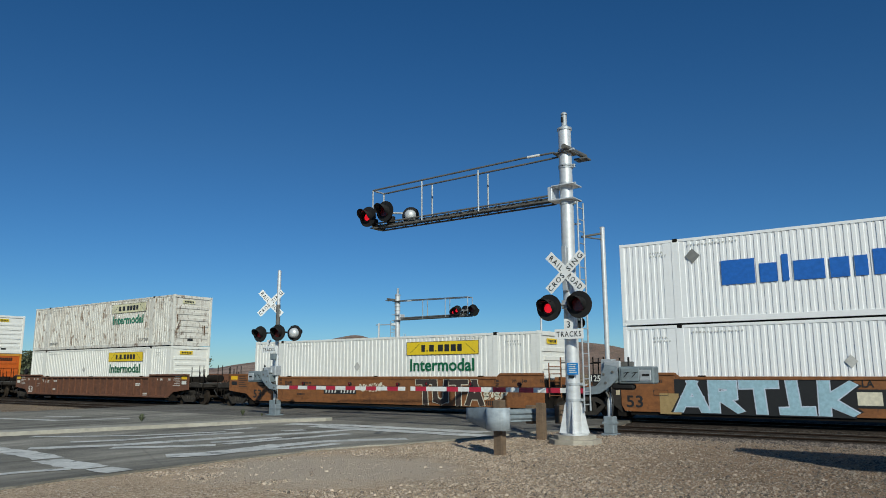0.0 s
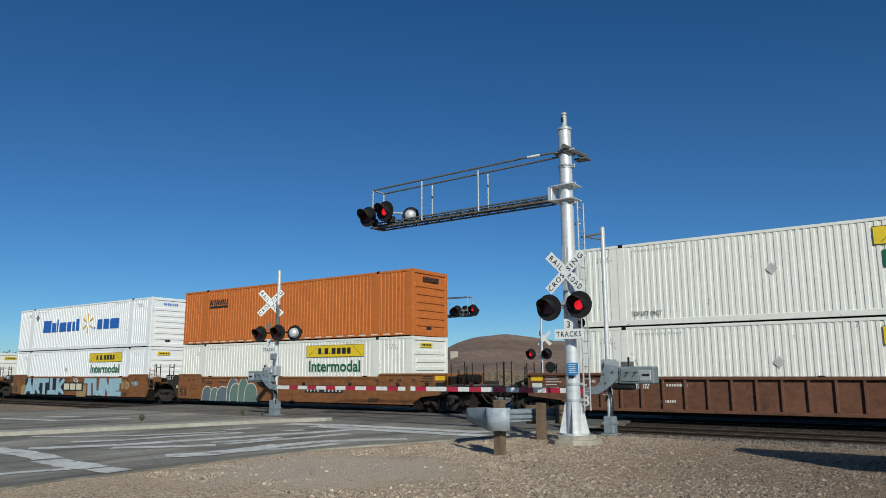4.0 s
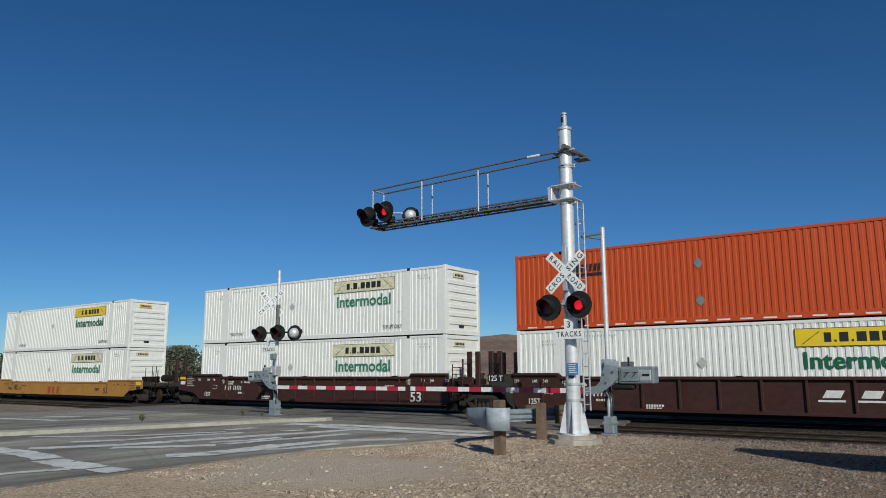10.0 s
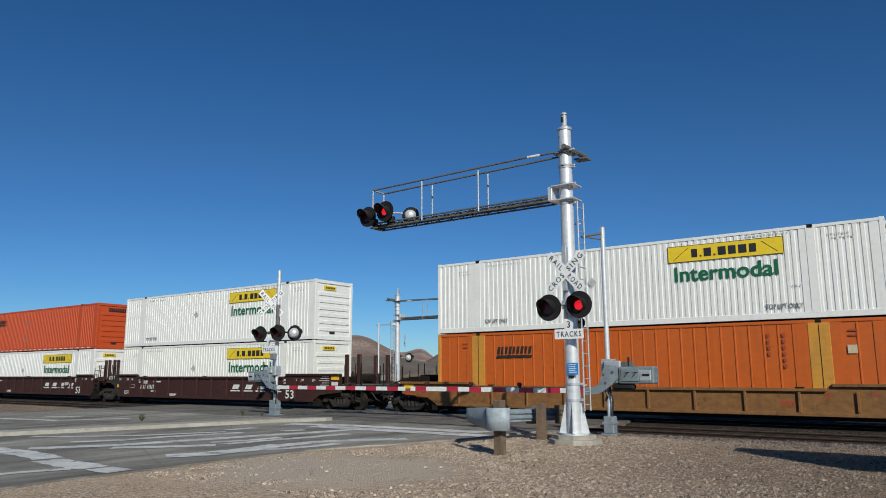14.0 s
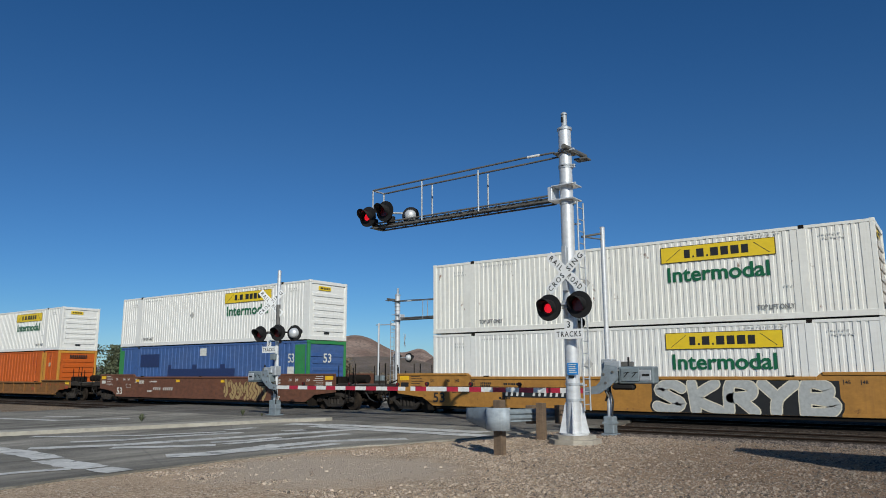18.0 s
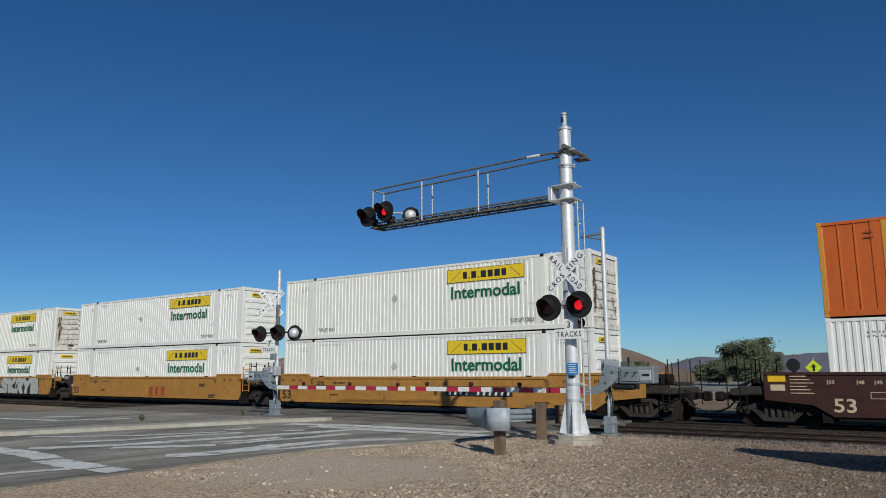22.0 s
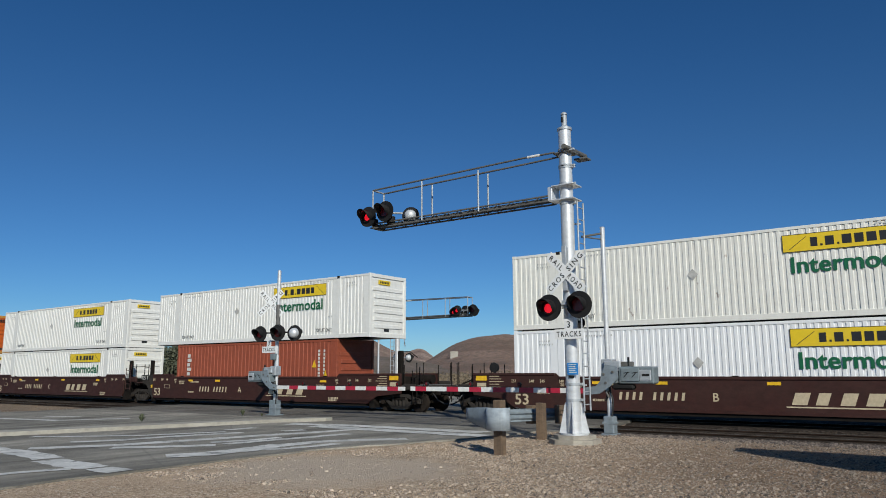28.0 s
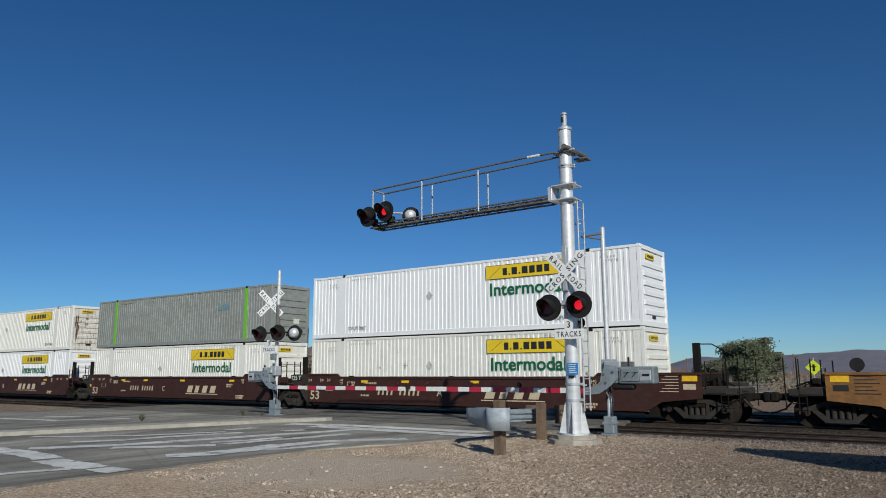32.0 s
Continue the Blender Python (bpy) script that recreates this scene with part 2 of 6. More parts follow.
WELL_BROWN = paint("dark_brown_well", (0.055, 0.020, 0.0155), 0.5, grime=0.45, streaks=0.4, dirt=(0.04, 0.023, 0.018), gloss=0.3)
WELL_REDRUST = paint("red_rust_well", (0.165, 0.066, 0.036), 0.65, grime=0.5, streaks=0.5, dirt=(0.12, 0.05, 0.03), spot=0.5)
UNDER = paint("grimy_steel", (0.013, 0.011, 0.010), 0.8, 0.1, grime=0.5, streaks=0.3, dirt=(0.035, 0.027, 0.02), gloss=0.12)
WHEEL = paint("wheel_steel", (0.024, 0.019, 0.017), 0.7, 0.2, grime=0.4, streaks=0.1, gloss=0.12)
GALV = paint("galvanised_steel", (0.50, 0.53, 0.56), 0.5, 0.45, dirt=(0.3, 0.3, 0.3), grime=0.35, streaks=0.3)
ZINC = paint("weathered_zinc", (0.25, 0.295, 0.33), 0.65, 0.15, dirt=(0.14, 0.16, 0.17), grime=0.4, streaks=0.4)
BRIGHT_ZINC = paint("bright_zinc", (0.40, 0.45, 0.49), 0.62, 0.1, dirt=(0.25, 0.27, 0.28), grime=0.4, streaks=0.7)
FRAME = paint("dusty_cast_steel", (0.04, 0.035, 0.031), 0.85, 0.0, dirt=(0.065, 0.055, 0.047), grime=0.5, streaks=0.3, gloss=0.12)
SILVER = paint("aluminium_paint", (0.70, 0.71, 0.72), 0.38, 0.35, dirt=(0.4, 0.4, 0.4), grime=0.25, streaks=0.25)
GRATE = paint("steel_grating", (0.17, 0.17, 0.165), 0.65, 0.4, grime=0.4)
CABINET = paint("grey_green_casing", (0.21, 0.255, 0.275), 0.55, 0.1, dirt=(0.11, 0.12, 0.125), grime=0.35, streaks=0.3)
LAMP_BLACK = paint("matt_black", (0.016, 0.016, 0.017), 0.55, grime=0.2, dirt=(0.06, 0.055, 0.05), gloss=0.12)
SIGN_WHITE = paint("sign_sheeting", (0.78, 0.78, 0.77), 0.4, grime=0.1, streaks=0.1, dirt=(0.5, 0.5, 0.48))
SIGN_BLUE = plain("blue_sheeting", (0.03, 0.22, 0.58), 0.4)
SIGN_LIME = plain("yellow_green_sheeting", (0.62, 0.75, 0.03), 0.4)
STRIPE_RED = plain("red_sheeting", (0.42, 0.018, 0.045), 0.4)
STRIPE_WHITE = plain("white_sheeting", (0.72, 0.71, 0.68), 0.4)
RED_GLASS = plain("lit_red_lens", (0.9, 0.012, 0.03), 0.3, glow=0.85)
DARK_RED = plain("unlit_red_lens", (0.10, 0.006, 0.008), 0.25)
# sunlight caught by the lens is put into this brighter red
SUNLIT_RED = plain("sunlit_red_lens", (0.42, 0.02, 0.03), 0.3)
RUBBER = plain("black_rubber", (0.02, 0.02, 0.02), 0.7)


def stone_mix(name, stops, scale, bump, drift=False, rough=0.95):
    """Mixed small stones over earth: cells of their own colour, and broad patches."""
    m, t, n, l, bs = nodes_of(name)
    co = n.new("ShaderNodeTexCoord").outputs["Object"]
    vo = n.new("ShaderNodeTexVoronoi")
    vo.inputs["Scale"].default_value = scale
    l.new(co, vo.inputs["Vector"])
    sep = n.new("ShaderNodeSeparateColor")
    l.new(vo.outputs["Color"], sep.inputs[0])
    c = ramp_of(t, sep.outputs[0], stops)
    broad = ramp_of(t, noise_of(t, co, 0.35, 6), [(0.3, 0.78), (0.7, 1.12)])
    c = mix_of(t, 1.0, c, broad, 'MULTIPLY')
    earth = ramp_of(t, noise_of(t, co, 0.6, 7, 0.65), [(0.42, 0.0), (0.62, 0.75)])
    c = mix_of(t, earth, c, stops[len(stops) // 2][1])
    if drift:
        sp = n.new("ShaderNodeSeparateXYZ")
        l.new(co, sp.inputs[0])
        ad = n.new("ShaderNodeMath")
        ad.operation = 'MULTIPLY_ADD'
        ad.inputs[1].default_value = 0.35
        l.new(sp.outputs[1], ad.inputs[0])
        l.new(sp.outputs[0], ad.inputs[2])
        mr = n.new("ShaderNodeMapRange")
        mr.inputs["From Min"].default_value, mr.inputs["From Max"].default_value = -40.0, 2.6
        l.new(ad.outputs[0], mr.inputs["Value"])
        c = mix_of(t, 1.0, c, ramp_of(t, mr.outputs[0], [(0.0, (0.78, 0.74, 0.68)), (0.34, (0.82, 0.78, 0.72)), (0.6, (1.62, 1.56, 1.45)), (0.845, (1.62, 1.54, 1.42)), (1.0, (0.76, 0.655, 0.58))]), 'MULTIPLY')
    if drift:
        # a blown-in patch of smooth sand
        ve = n.new("ShaderNodeVectorMath")
        ve.operation = 'DISTANCE'
        ve.inputs[1].default_value = (-9.2, 9.7, 0)
        l.new(co, ve.inputs[0])
        wob = n.new("ShaderNodeMath")
        wob.operation = 'MULTIPLY_ADD'
        wob.inputs[1].default_value = 2.2
        l.new(noise_of(t, co, 1.3, 6, 0.6), wob.inputs[0])
        l.new(ve.outputs["Value"], wob.inputs[2])
        c = mix_of(t, ramp_of(t, scaled(t, wob.outputs[0], 0.25), [(0.66, 0.8), (0.95, 0.0)]), c, (0.55, 0.45, 0.35))
    l.new(c, bs.inputs["Base Color"])
    bs.inputs["Roughness"].default_value = rough
    bs.inputs["Specular IOR Level"].default_value = 0.15
    bump_of(t, bs, vo.outputs["Distance"], bump, 0.03)
    return m


GRAVEL = stone_mix("gravel", [(0.0, (0.12, 0.088, 0.062)), (0.3, (0.27, 0.205, 0.15)), (0.6, (0.345, 0.265, 0.195)), (0.85, (0.41, 0.335, 0.26)), (1.0, (0.52, 0.47, 0.41))], 30.0, 0.9, True)
# the train's shade is put into this near-black stone colour
SHADED_BALLAST = stone_mix("ballast", [(0.0, (0.016, 0.012, 0.010)), (0.4, (0.032, 0.024, 0.019)), (0.7, (0.048, 0.037, 0.029)), (1.0, (0.085, 0.068, 0.055))], 14.0, 1.0)


def asphalt(name, dark, light, crack=0.5):
    m, t, n, l, bs = nodes_of(name)
    co = n.new("ShaderNodeTexCoord").outputs["Object"]
    mp = n.new("ShaderNodeMapping")
    mp.inputs["Scale"].default_value = (1.0, 0.18, 1)
    l.new(co, mp.inputs["Vector"])
    c = ramp_of(t, noise_of(t, mp.outputs[0], 1.1, 6, 0.6), [(0.3, dark), (0.7, light)])
    g = ramp_of(t, noise_of(t, co, 60.0, 3), [(0.3, 0.6), (0.7, 1.36)])
    c = mix_of(t, 1.0, c, g, 'MULTIPLY')
    c = mix_of(t, 1.0, c, ramp_of(t, noise_of(t, co, 0.45, 8, 0.7), [(0.35, 0.72), (0.65, 1.2)]), 'MULTIPLY')
    vo = n.new("ShaderNodeTexVoronoi")
    vo.feature = 'DISTANCE_TO_EDGE'
    vo.inputs["Scale"].default_value = 0.45
    warp = mix_of(t, 0.25, co, n.new("ShaderNodeTexNoise").outputs["Color"])
    l.new(warp, vo.inputs["Vector"])
    ck = ramp_of(t, vo.outputs["Distance"], [(0.0, crack), (0.012, 0.0)])
    c = mix_of(t, ck, c, (0.02, 0.02, 0.02))
    l.new(c, bs.inputs["Base Color"])
    bs.inputs["Roughness"].default_value = 0.95
    bs.inputs["Specular IOR Level"].default_value = 0.2
    bump_of(t, bs, noise_of(t, co, 90.0, 3), 0.4, 0.006)
    return m


ASPHALT = asphalt("worn_asphalt", (0.128, 0.12, 0.102), (0.37, 0.342, 0.29), 0.22)
PANEL = asphalt("crossing_panel", (0.10, 0.095, 0.085), (0.19, 0.175, 0.155), 0.2)
ROAD_PAINT = paint("worn_road_paint", (0.75, 0.735, 0.69), 0.8, dirt=(0.16, 0.16, 0.155), grime=0.45, streaks=0.0, spot=0.9, spot_col=(0.16, 0.157, 0.145))
CONCRETE = paint("concrete", (0.42, 0.38, 0.32), 0.9, dirt=(0.22, 0.19, 0.15), grime=0.45, streaks=0.25, bump=0.4, fine=45)
KERB = paint("painted_kerb", (0.43, 0.40, 0.34), 0.9, dirt=(0.26, 0.235, 0.19), grime=0.4, streaks=0.2, bump=0.3, fine=45)
WOOD = paint("weathered_timber", (0.20, 0.135, 0.085), 0.9, dirt=(0.08, 0.055, 0.04), grime=0.5, streaks=0.8, bump=0.5, fine=25)
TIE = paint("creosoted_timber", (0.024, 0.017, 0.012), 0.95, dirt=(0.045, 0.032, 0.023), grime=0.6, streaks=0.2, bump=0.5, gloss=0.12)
RAIL = paint("rail_steel", (0.045, 0.03, 0.022), 0.8, 0.1, grime=0.4, dirt=(0.03, 0.021, 0.016), gloss=0.12)
RAIL_HEAD = paint("polished_rail_head", (0.16, 0.14, 0.125), 0.45, 0.8, grime=0.4)


def foliage(name, a, b, drift=False):
    m, t, n, l, bs = nodes_of(name)
    g = n.new("ShaderNodeNewGeometry")
    c = ramp_of(t, g.outputs["Random Per Island"], [(0.0, a), (1.0, b)])
    if drift:
        # pale dusty stones by the road, darker ones towards the track
        dot = n.new("ShaderNodeVectorMath")
        dot.operation = 'DOT_PRODUCT'
        dot.inputs[1].default_value = (1.0, 0.35, 0)
        l.new(n.new("ShaderNodeTexCoord").outputs["Object"], dot.inputs[0])
        mr = n.new("ShaderNodeMapRange")
        mr.inputs["From Min"].default_value, mr.inputs["From Max"].default_value = -8.0, 3.5
        l.new(dot.outputs["Value"], mr.inputs["Value"])
        c = mix_of(t, 1.0, c, ramp_of(t, mr.outputs[0], [(0.0, (1.36, 1.3, 1.22)), (0.5, (1.25, 1.18, 1.09)), (1.0, (0.69, 0.65, 0.61))]), 'MULTIPLY')
    l.new(c, bs.inputs["Base Color"])
    bs.inputs["Roughness"].default_value = 0.8
    return m


LEAF = foliage("olive_leaves", (0.05, 0.062, 0.032), (0.125, 0.14, 0.075))
LEAF_GREY = foliage("grey_green_leaves", (0.05, 0.058, 0.034), (0.12, 0.125, 0.075))
BRUSH = foliage("dry_brush", (0.09, 0.07, 0.045), (0.22, 0.17, 0.11))
STONES = foliage("loose_stones", (0.065, 0.052, 0.044), (0.43, 0.362, 0.3), True)
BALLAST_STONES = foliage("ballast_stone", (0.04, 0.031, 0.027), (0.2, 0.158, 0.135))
BARK = paint("bark", (0.12, 0.09, 0.07), 0.95, grime=0.5, bump=0.6)


def desert(name, a, b):
    m, t, n, l, bs = nodes_of(name)
    co = n.new("ShaderNodeTexCoord").outputs["Object"]
    c = ramp_of(t, noise_of(t, co, 0.012, 8, 0.65), [(0.40, a), (0.60, b)])
    scrub = ramp_of(t, noise_of(t, co, 0.22, 7, 0.75), [(0.46, 0.0), (0.6, 0.7)])
    c = mix_of(t, scrub, c, (0.10, 0.085, 0.06))
    l.new(c, bs.inputs["Base Color"])
    bs.inputs["Roughness"].default_value = 1.0
    bump_of(t, bs, noise_of(t, co, 0.05, 8, 0.7), 0.8, 6.0)
    return m


HILL = desert("brown_hillside", (0.19, 0.115, 0.08), (0.31, 0.2, 0.145))
TAN_HILL = desert("tan_hillside", (0.24, 0.145, 0.105), (0.46, 0.325, 0.255))
SCRUB = desert("scrub_slope", (0.15, 0.112, 0.082), (0.25, 0.185, 0.14))
# distance haze is put into this bluish mauve colour
HAZED_HILL = desert("hazed_hillside", (0.15, 0.15, 0.19), (0.20, 0.19, 0.23))

# ---- ground, road, island ----
TRACK_Y = (21.35, 25.53, 29.75)
ROAD_X0 = -35.0


def road_edge(y):
    bend = float(np.interp(y, (-60, 0, 5.4, 9.4, 11.7, 14.1, 16.3, 19), (-14.5, -12.6, -11.85, -12.0, -11.8, -11.15, -10.4, -10.1)))
    return bend + 0.22 * noise.noise((y * 0.9, 3.1, 0)) + 0.08 * noise.noise((y * 3.1, 7.1, 0))


def lie(x, y):
    """Height of the bare ground."""
    d = math.hypot(x, y)
    z = -0.07
    if d < 60 and y < 23.5 and x > road_edge(y) - 0.3:
        k = min(1.0, max(0.0, (x - road_edge(y) + 0.3) / 3.0)) * min(1.0, max(0.0, (19.8 - y) / 1.2))
        z += .03 + k * (0.05 + 0.018 * noise.noise((x * 0.5, y * 0.5, 0)) + 0.008 * noise.noise((x * 2.1, y * 2.1, 5)))
    if -10.6 < x < -3 and 9 < y < 16:
        # the gravel falls away before the footing
        z -= min(.065, max(0.0, (15.4 - y) * .035)) * min(1.0, (x + 10.6) / .8) * min(1.0, (-3 - x) / 3) * min(1.0, (y - 9) / 3)
    if 19.7 < y < 31.4 and d < 420 and not ROAD_X0 < x < -9.7:
        return -0.2
    if x < ROAD_X0 - 0.5 and y < 60 and d < 120:
        z += 0.06 * min(1.0, (ROAD_X0 - 0.5 - x) / 2)
    return z


def ground():
    n = 150
    ax = [math.sinh(5.6 * (i / n * 2 - 1)) / math.sinh(5.6) * 4200 for i in range(n + 1)]
    near = [x for x in np.arange(-48, 24, 0.45)]
    xs = sorted([x for x in ax if x < -48.3 or x > 24] + near)
    neary = [y for y in np.arange(-12, 34, 0.45)]
    ys = sorted([y for y in ax if y < -12.3 or y > 34] + neary)
    v = [(x, y, lie(x, y)) for y in ys for x in xs]
    w = len(xs)
    f = [(j * w + i, j * w + i + 1, (j + 1) * w + i + 1, (j + 1) * w + i) for j in range(len(ys) - 1) for i in range(w - 1)]
    b = B()
    b.add(v, f, True)
    setting("ground", b, GRAVEL, "tan desert gravel and earth, bare and stony", "ground")


ground()


def road():
    b = B()
    ys = [-60 + i * 0.6 for i in range(101)] + [1 + 0.4 * i for i in range(46)]
    ys = sorted(set(round(y, 2) for y in ys if y <= 19.2)) + [19.2]
    pts = [(ROAD_X0, -60)] + [(road_edge(y), y) for y in ys] + [(ROAD_X0, 19.2)]
    b.prism_z(pts, -0.12, 0.0)
    b.prism_z([(ROAD_X0, 31.6), (-10.6, 31.6), (-13.5, 34.5), (-16.0, 300), (ROAD_X0, 300)], -0.12, 0.0)
    setting("road", b, ASPHALT, "worn grey asphalt road with cracked edges", "road")
    b = B()
    for y0, y1 in ((19.21, 20.55), (20.72, 21.98), (22.14, 24.72), (24.9, 26.16), (26.33, 28.94), (29.12, 30.38), (30.55, 31.59)):
        b.cbox(ROAD_X0, -9.6, y0, y1, -0.12, 0.004, 0.012)
    setting("crossing_surface", b, PANEL, "dusty level crossing panels laid between the rails", "crossing")
    # kerbed island
    front = [(-23.0, 3.0), (-21.75, 8.0), (-20.5, 12.87), (-19.15, 17.29), (-18.35, 18.55)]
    back = [(-18.42, 18.95), (-18.7, 19.1), (-19.6, 17.7), (-21.35, 13.3), (-22.6, 8.0), (-23.9, 3.0)]
    b = B()
    b.prism_z(front + back, -0.1, 0.11)
    setting("kerb", b, KERB, "pale concrete kerbed traffic island in the road", "kerb")


road()


laid = []


def stripe(path, width):
    """Worn painted line on the road along a bent path, its edges a little uneven."""
    p = [Vector((x, y, 0)) for x, y in path]
    fine = []
    for a, e in zip(p, p[1:]):
        n = max(2, int((e - a).length / .22))
        fine += [a.lerp(e, i / n) for i in range(n)]
    fine.append(p[-1])
    laid.append(width)
    top = Vector((0, 0, .004 + .0014 * (len(laid) % 6)))
    v = []
    for i, q in enumerate(fine):
        d = (fine[min(i + 1, len(fine) - 1)] - fine[max(i - 1, 0)]).normalized()
        n = Vector((-d.y, d.x, 0)) * width / 2
        for k in (1, -1):
            v.append(q + n * k * (1 + .3 * noise.noise((q.x * 2.3 + 5 * k, q.y * 2.3, 1))) + top)
    b = B().add(v, [(2 * i, 2 * i + 1, 2 * i + 3, 2 * i + 2) for i in range(len(fine) - 1)])
    ob = setting("road_marking", b, ROAD_PAINT, "worn white painted line on the asphalt", "road marking")
    ob["group"] = "lines on the road"


# the stop bar by the island, worn through by tyres
stripe([(-21.5, 7.5), (-17.66, 7.67), (-16.62, 7.66), (-14.98, 7.47)], .6)
stripe([(-14.75, 7.3), (-13.9, 7.22), (-12.85, 7.2)], .62)
stripe([(-12.7, 7.2), (-12.3, 7.18), (-12.0, 7.2)], .5)
stripe([(-13.44, 5.3), (-13.25, 6.34), (-13.02, 6.86)], .27)
# lane lines and old arrows that run with the road
stripe([(-20.48, 9.65), (-18.42, 11.41), (-17.43, 13.61)], .3)
stripe([(-18.13, 9.49), (-17.62, 10.5), (-17.5, 11.73), (-16.86, 13.74)], .42)
stripe([(-17.38, 8.15), (-16.49, 9.65), (-15.99, 11.62), (-15.65, 13.38), (-15.25, 14.58), (-14.92, 16.4)], .5)
stripe([(-15.95, 9.31), (-15.07, 10.2), (-14.45, 11.0)], .46)
stripe([(-14.5, 11.3), (-14.35, 12.65), (-14.1, 13.86), (-14.0, 15.1)], .38)
stripe([(-15.08, 11.32), (-14.77, 12.23), (-14.7, 13.2)], .32)
stripe([(-13.4, 9.0), (-13.1, 9.5), (-12.98, 10.58), (-13.14, 11.9)], .7)
stripe([(-13.14, 11.95), (-13.05, 12.96), (-12.49, 13.91), (-11.73, 14.78)], .52)
stripe([(-12.77, 10.98), (-12.49, 11.46), (-12.32, 12.17), (-12.34, 12.86)], .32)
stripe([(-18.01, 14.09), (-18.03, 15.13)], .38)
stripe([(-16.28, 14.71), (-16.04, 15.36)], .4)
# two lines across, before the tracks
stripe([(-18.36, 16.85), (-16.17, 17.42), (-14.26, 17.42), (-11.1, 17.48)], .68)
stripe([(-16.9, 16.58), (-14.84, 16.52), (-13.51, 16.5), (-10.45, 16.54)], .7)
# the lane beyond the island
stripe([(-29.69, 14.45), (-28.51, 15.19)], .45)
stripe([(-30.07, 12.96), (-26.99, 13.55), (-25.76, 15.67)], .4)


def tracks():
    for k, yc in enumerate(TRACK_Y):
        b = B()
        for y in (yc - 0.7525, yc + 0.7525):
            b.prism_x([(y - .07, -.16), (y + .07, -.16), (y + .07, -.14), (y + .012, -.12), (y + .012, -.04), (y + .036, -.03), (y + .036, -.004), (y - .036, -.004), (y - .036, -.03), (y - .012, -.04), (y - .012, -.12), (y - .07, -.14)], -400, 160)
        tr = setting("railway_track", b, RAIL, "rusty steel railway track on dusty ballast", "railway track")
        h = B()
        for y in (yc - 0.7525, yc + 0.7525):
            h.box(-400, 160, y - .03, y + .03, -.004, 0.004)
        part("rail_head", h, RAIL_HEAD, tr, "worn bright rail head")
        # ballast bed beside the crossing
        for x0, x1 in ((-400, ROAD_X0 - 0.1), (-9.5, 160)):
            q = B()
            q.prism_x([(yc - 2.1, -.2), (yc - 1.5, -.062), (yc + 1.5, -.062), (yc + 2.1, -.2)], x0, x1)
            part("ballast_bed", q, SHADED_BALLAST, tr, "brown stone ballast, darkened for the train's shade")
        if k == 0:
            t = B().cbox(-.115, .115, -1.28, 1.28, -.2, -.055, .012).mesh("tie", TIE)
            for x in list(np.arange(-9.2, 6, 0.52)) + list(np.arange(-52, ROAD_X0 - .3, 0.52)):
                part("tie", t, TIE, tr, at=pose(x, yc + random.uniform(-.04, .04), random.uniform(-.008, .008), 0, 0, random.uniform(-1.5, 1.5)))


tracks()


def ridge(name, mat, dist, bumps, seed, label, lo, hi, rough=0.12):
    """A range of hills: soft bumps by bearing (degrees left of the view's normal), as rows of slope from foot to crest and down behind."""
    b = B()
    n, m = 260, 22
    v = []
    for i in range(n + 1):
        a = lo + (hi - lo) * i / n
        h = sum(e * math.exp(-((a - c) / w) ** 2) for c, w, e in bumps)
        for j in range(m + 1):
            s = j / m
            d = dist * (0.62 + 0.6 * s)
            up = max(0.0, 1 - abs(s - 0.62) / 0.62) ** 1.15 if s < 0.62 else max(0.0, 1 - (s - 0.62) / 0.42)
            x, y = -math.sin(radians(a)) * d, math.cos(radians(a)) * d
            g = noise.fractal((x / dist * 9 + seed, y / dist * 9, seed), 0.9, 2.1, 6)
            z = dist * h * up * (1 + rough * g) - 1.0
            v.append((x, y, z))
    f = [(i * (m + 1) + j, (i + 1) * (m + 1) + j, (i + 1) * (m + 1) + j + 1, i * (m + 1) + j + 1) for i in range(n) for j in range(m)]
    b.add(v, f, True)
    return tagged(new(name, b.mesh(name, mat)), label, "hill", kind="structure")


def bearing(px):
    return YAW - math.degrees(math.atan((px - 784) / 1288))


ridge("hill", HILL, 800, [(bearing(900), 4.8, .054), (bearing(1060), 4.0, .034), (bearing(800), 3.0, .018), (bearing(1140), 2.6, .009)], 3.0, "dark brown bare desert hill", bearing(1300), bearing(560), 0.07)
ridge("hill", TAN_HILL, 1150, [(bearing(600), 4.0, .030), (bearing(645), 1.6, .006), (bearing(745), 1.1, .014), (bearing(660), 9.0, .022), (bearing(430), 3.0, .008)], 11.0, "reddish tan desert hill in the sun", bearing(900), bearing(250), 0.07)
ridge("hill", SCRUB, 640, [(bearing(600), 4.5, .020), (bearing(720), 4.5, .019)], 41.0, "low brown scrub slope at the foot of the hills", bearing(960), bearing(380), 0.04)
ridge("hill", HAZED_HILL, 3300, [(bearing(1330), 5.0, .015), (bearing(1500), 4.0, .016), (bearing(1700), 6.0, .018), (bearing(1230), 2.5, .010)], 23.0, "hazy grey mauve mountain range far off", bearing(2100), bearing(1100), 0.2)
ridge("hill", HAZED_HILL, 3000, [(bearing(60), 6.0, .010), (bearing(330), 5.0, .009), (bearing(-300), 9.0, .014)], 31.0, "low hazy range far off", bearing(520), bearing(-900), 0.2)


# ---- signals ----
vanes = []


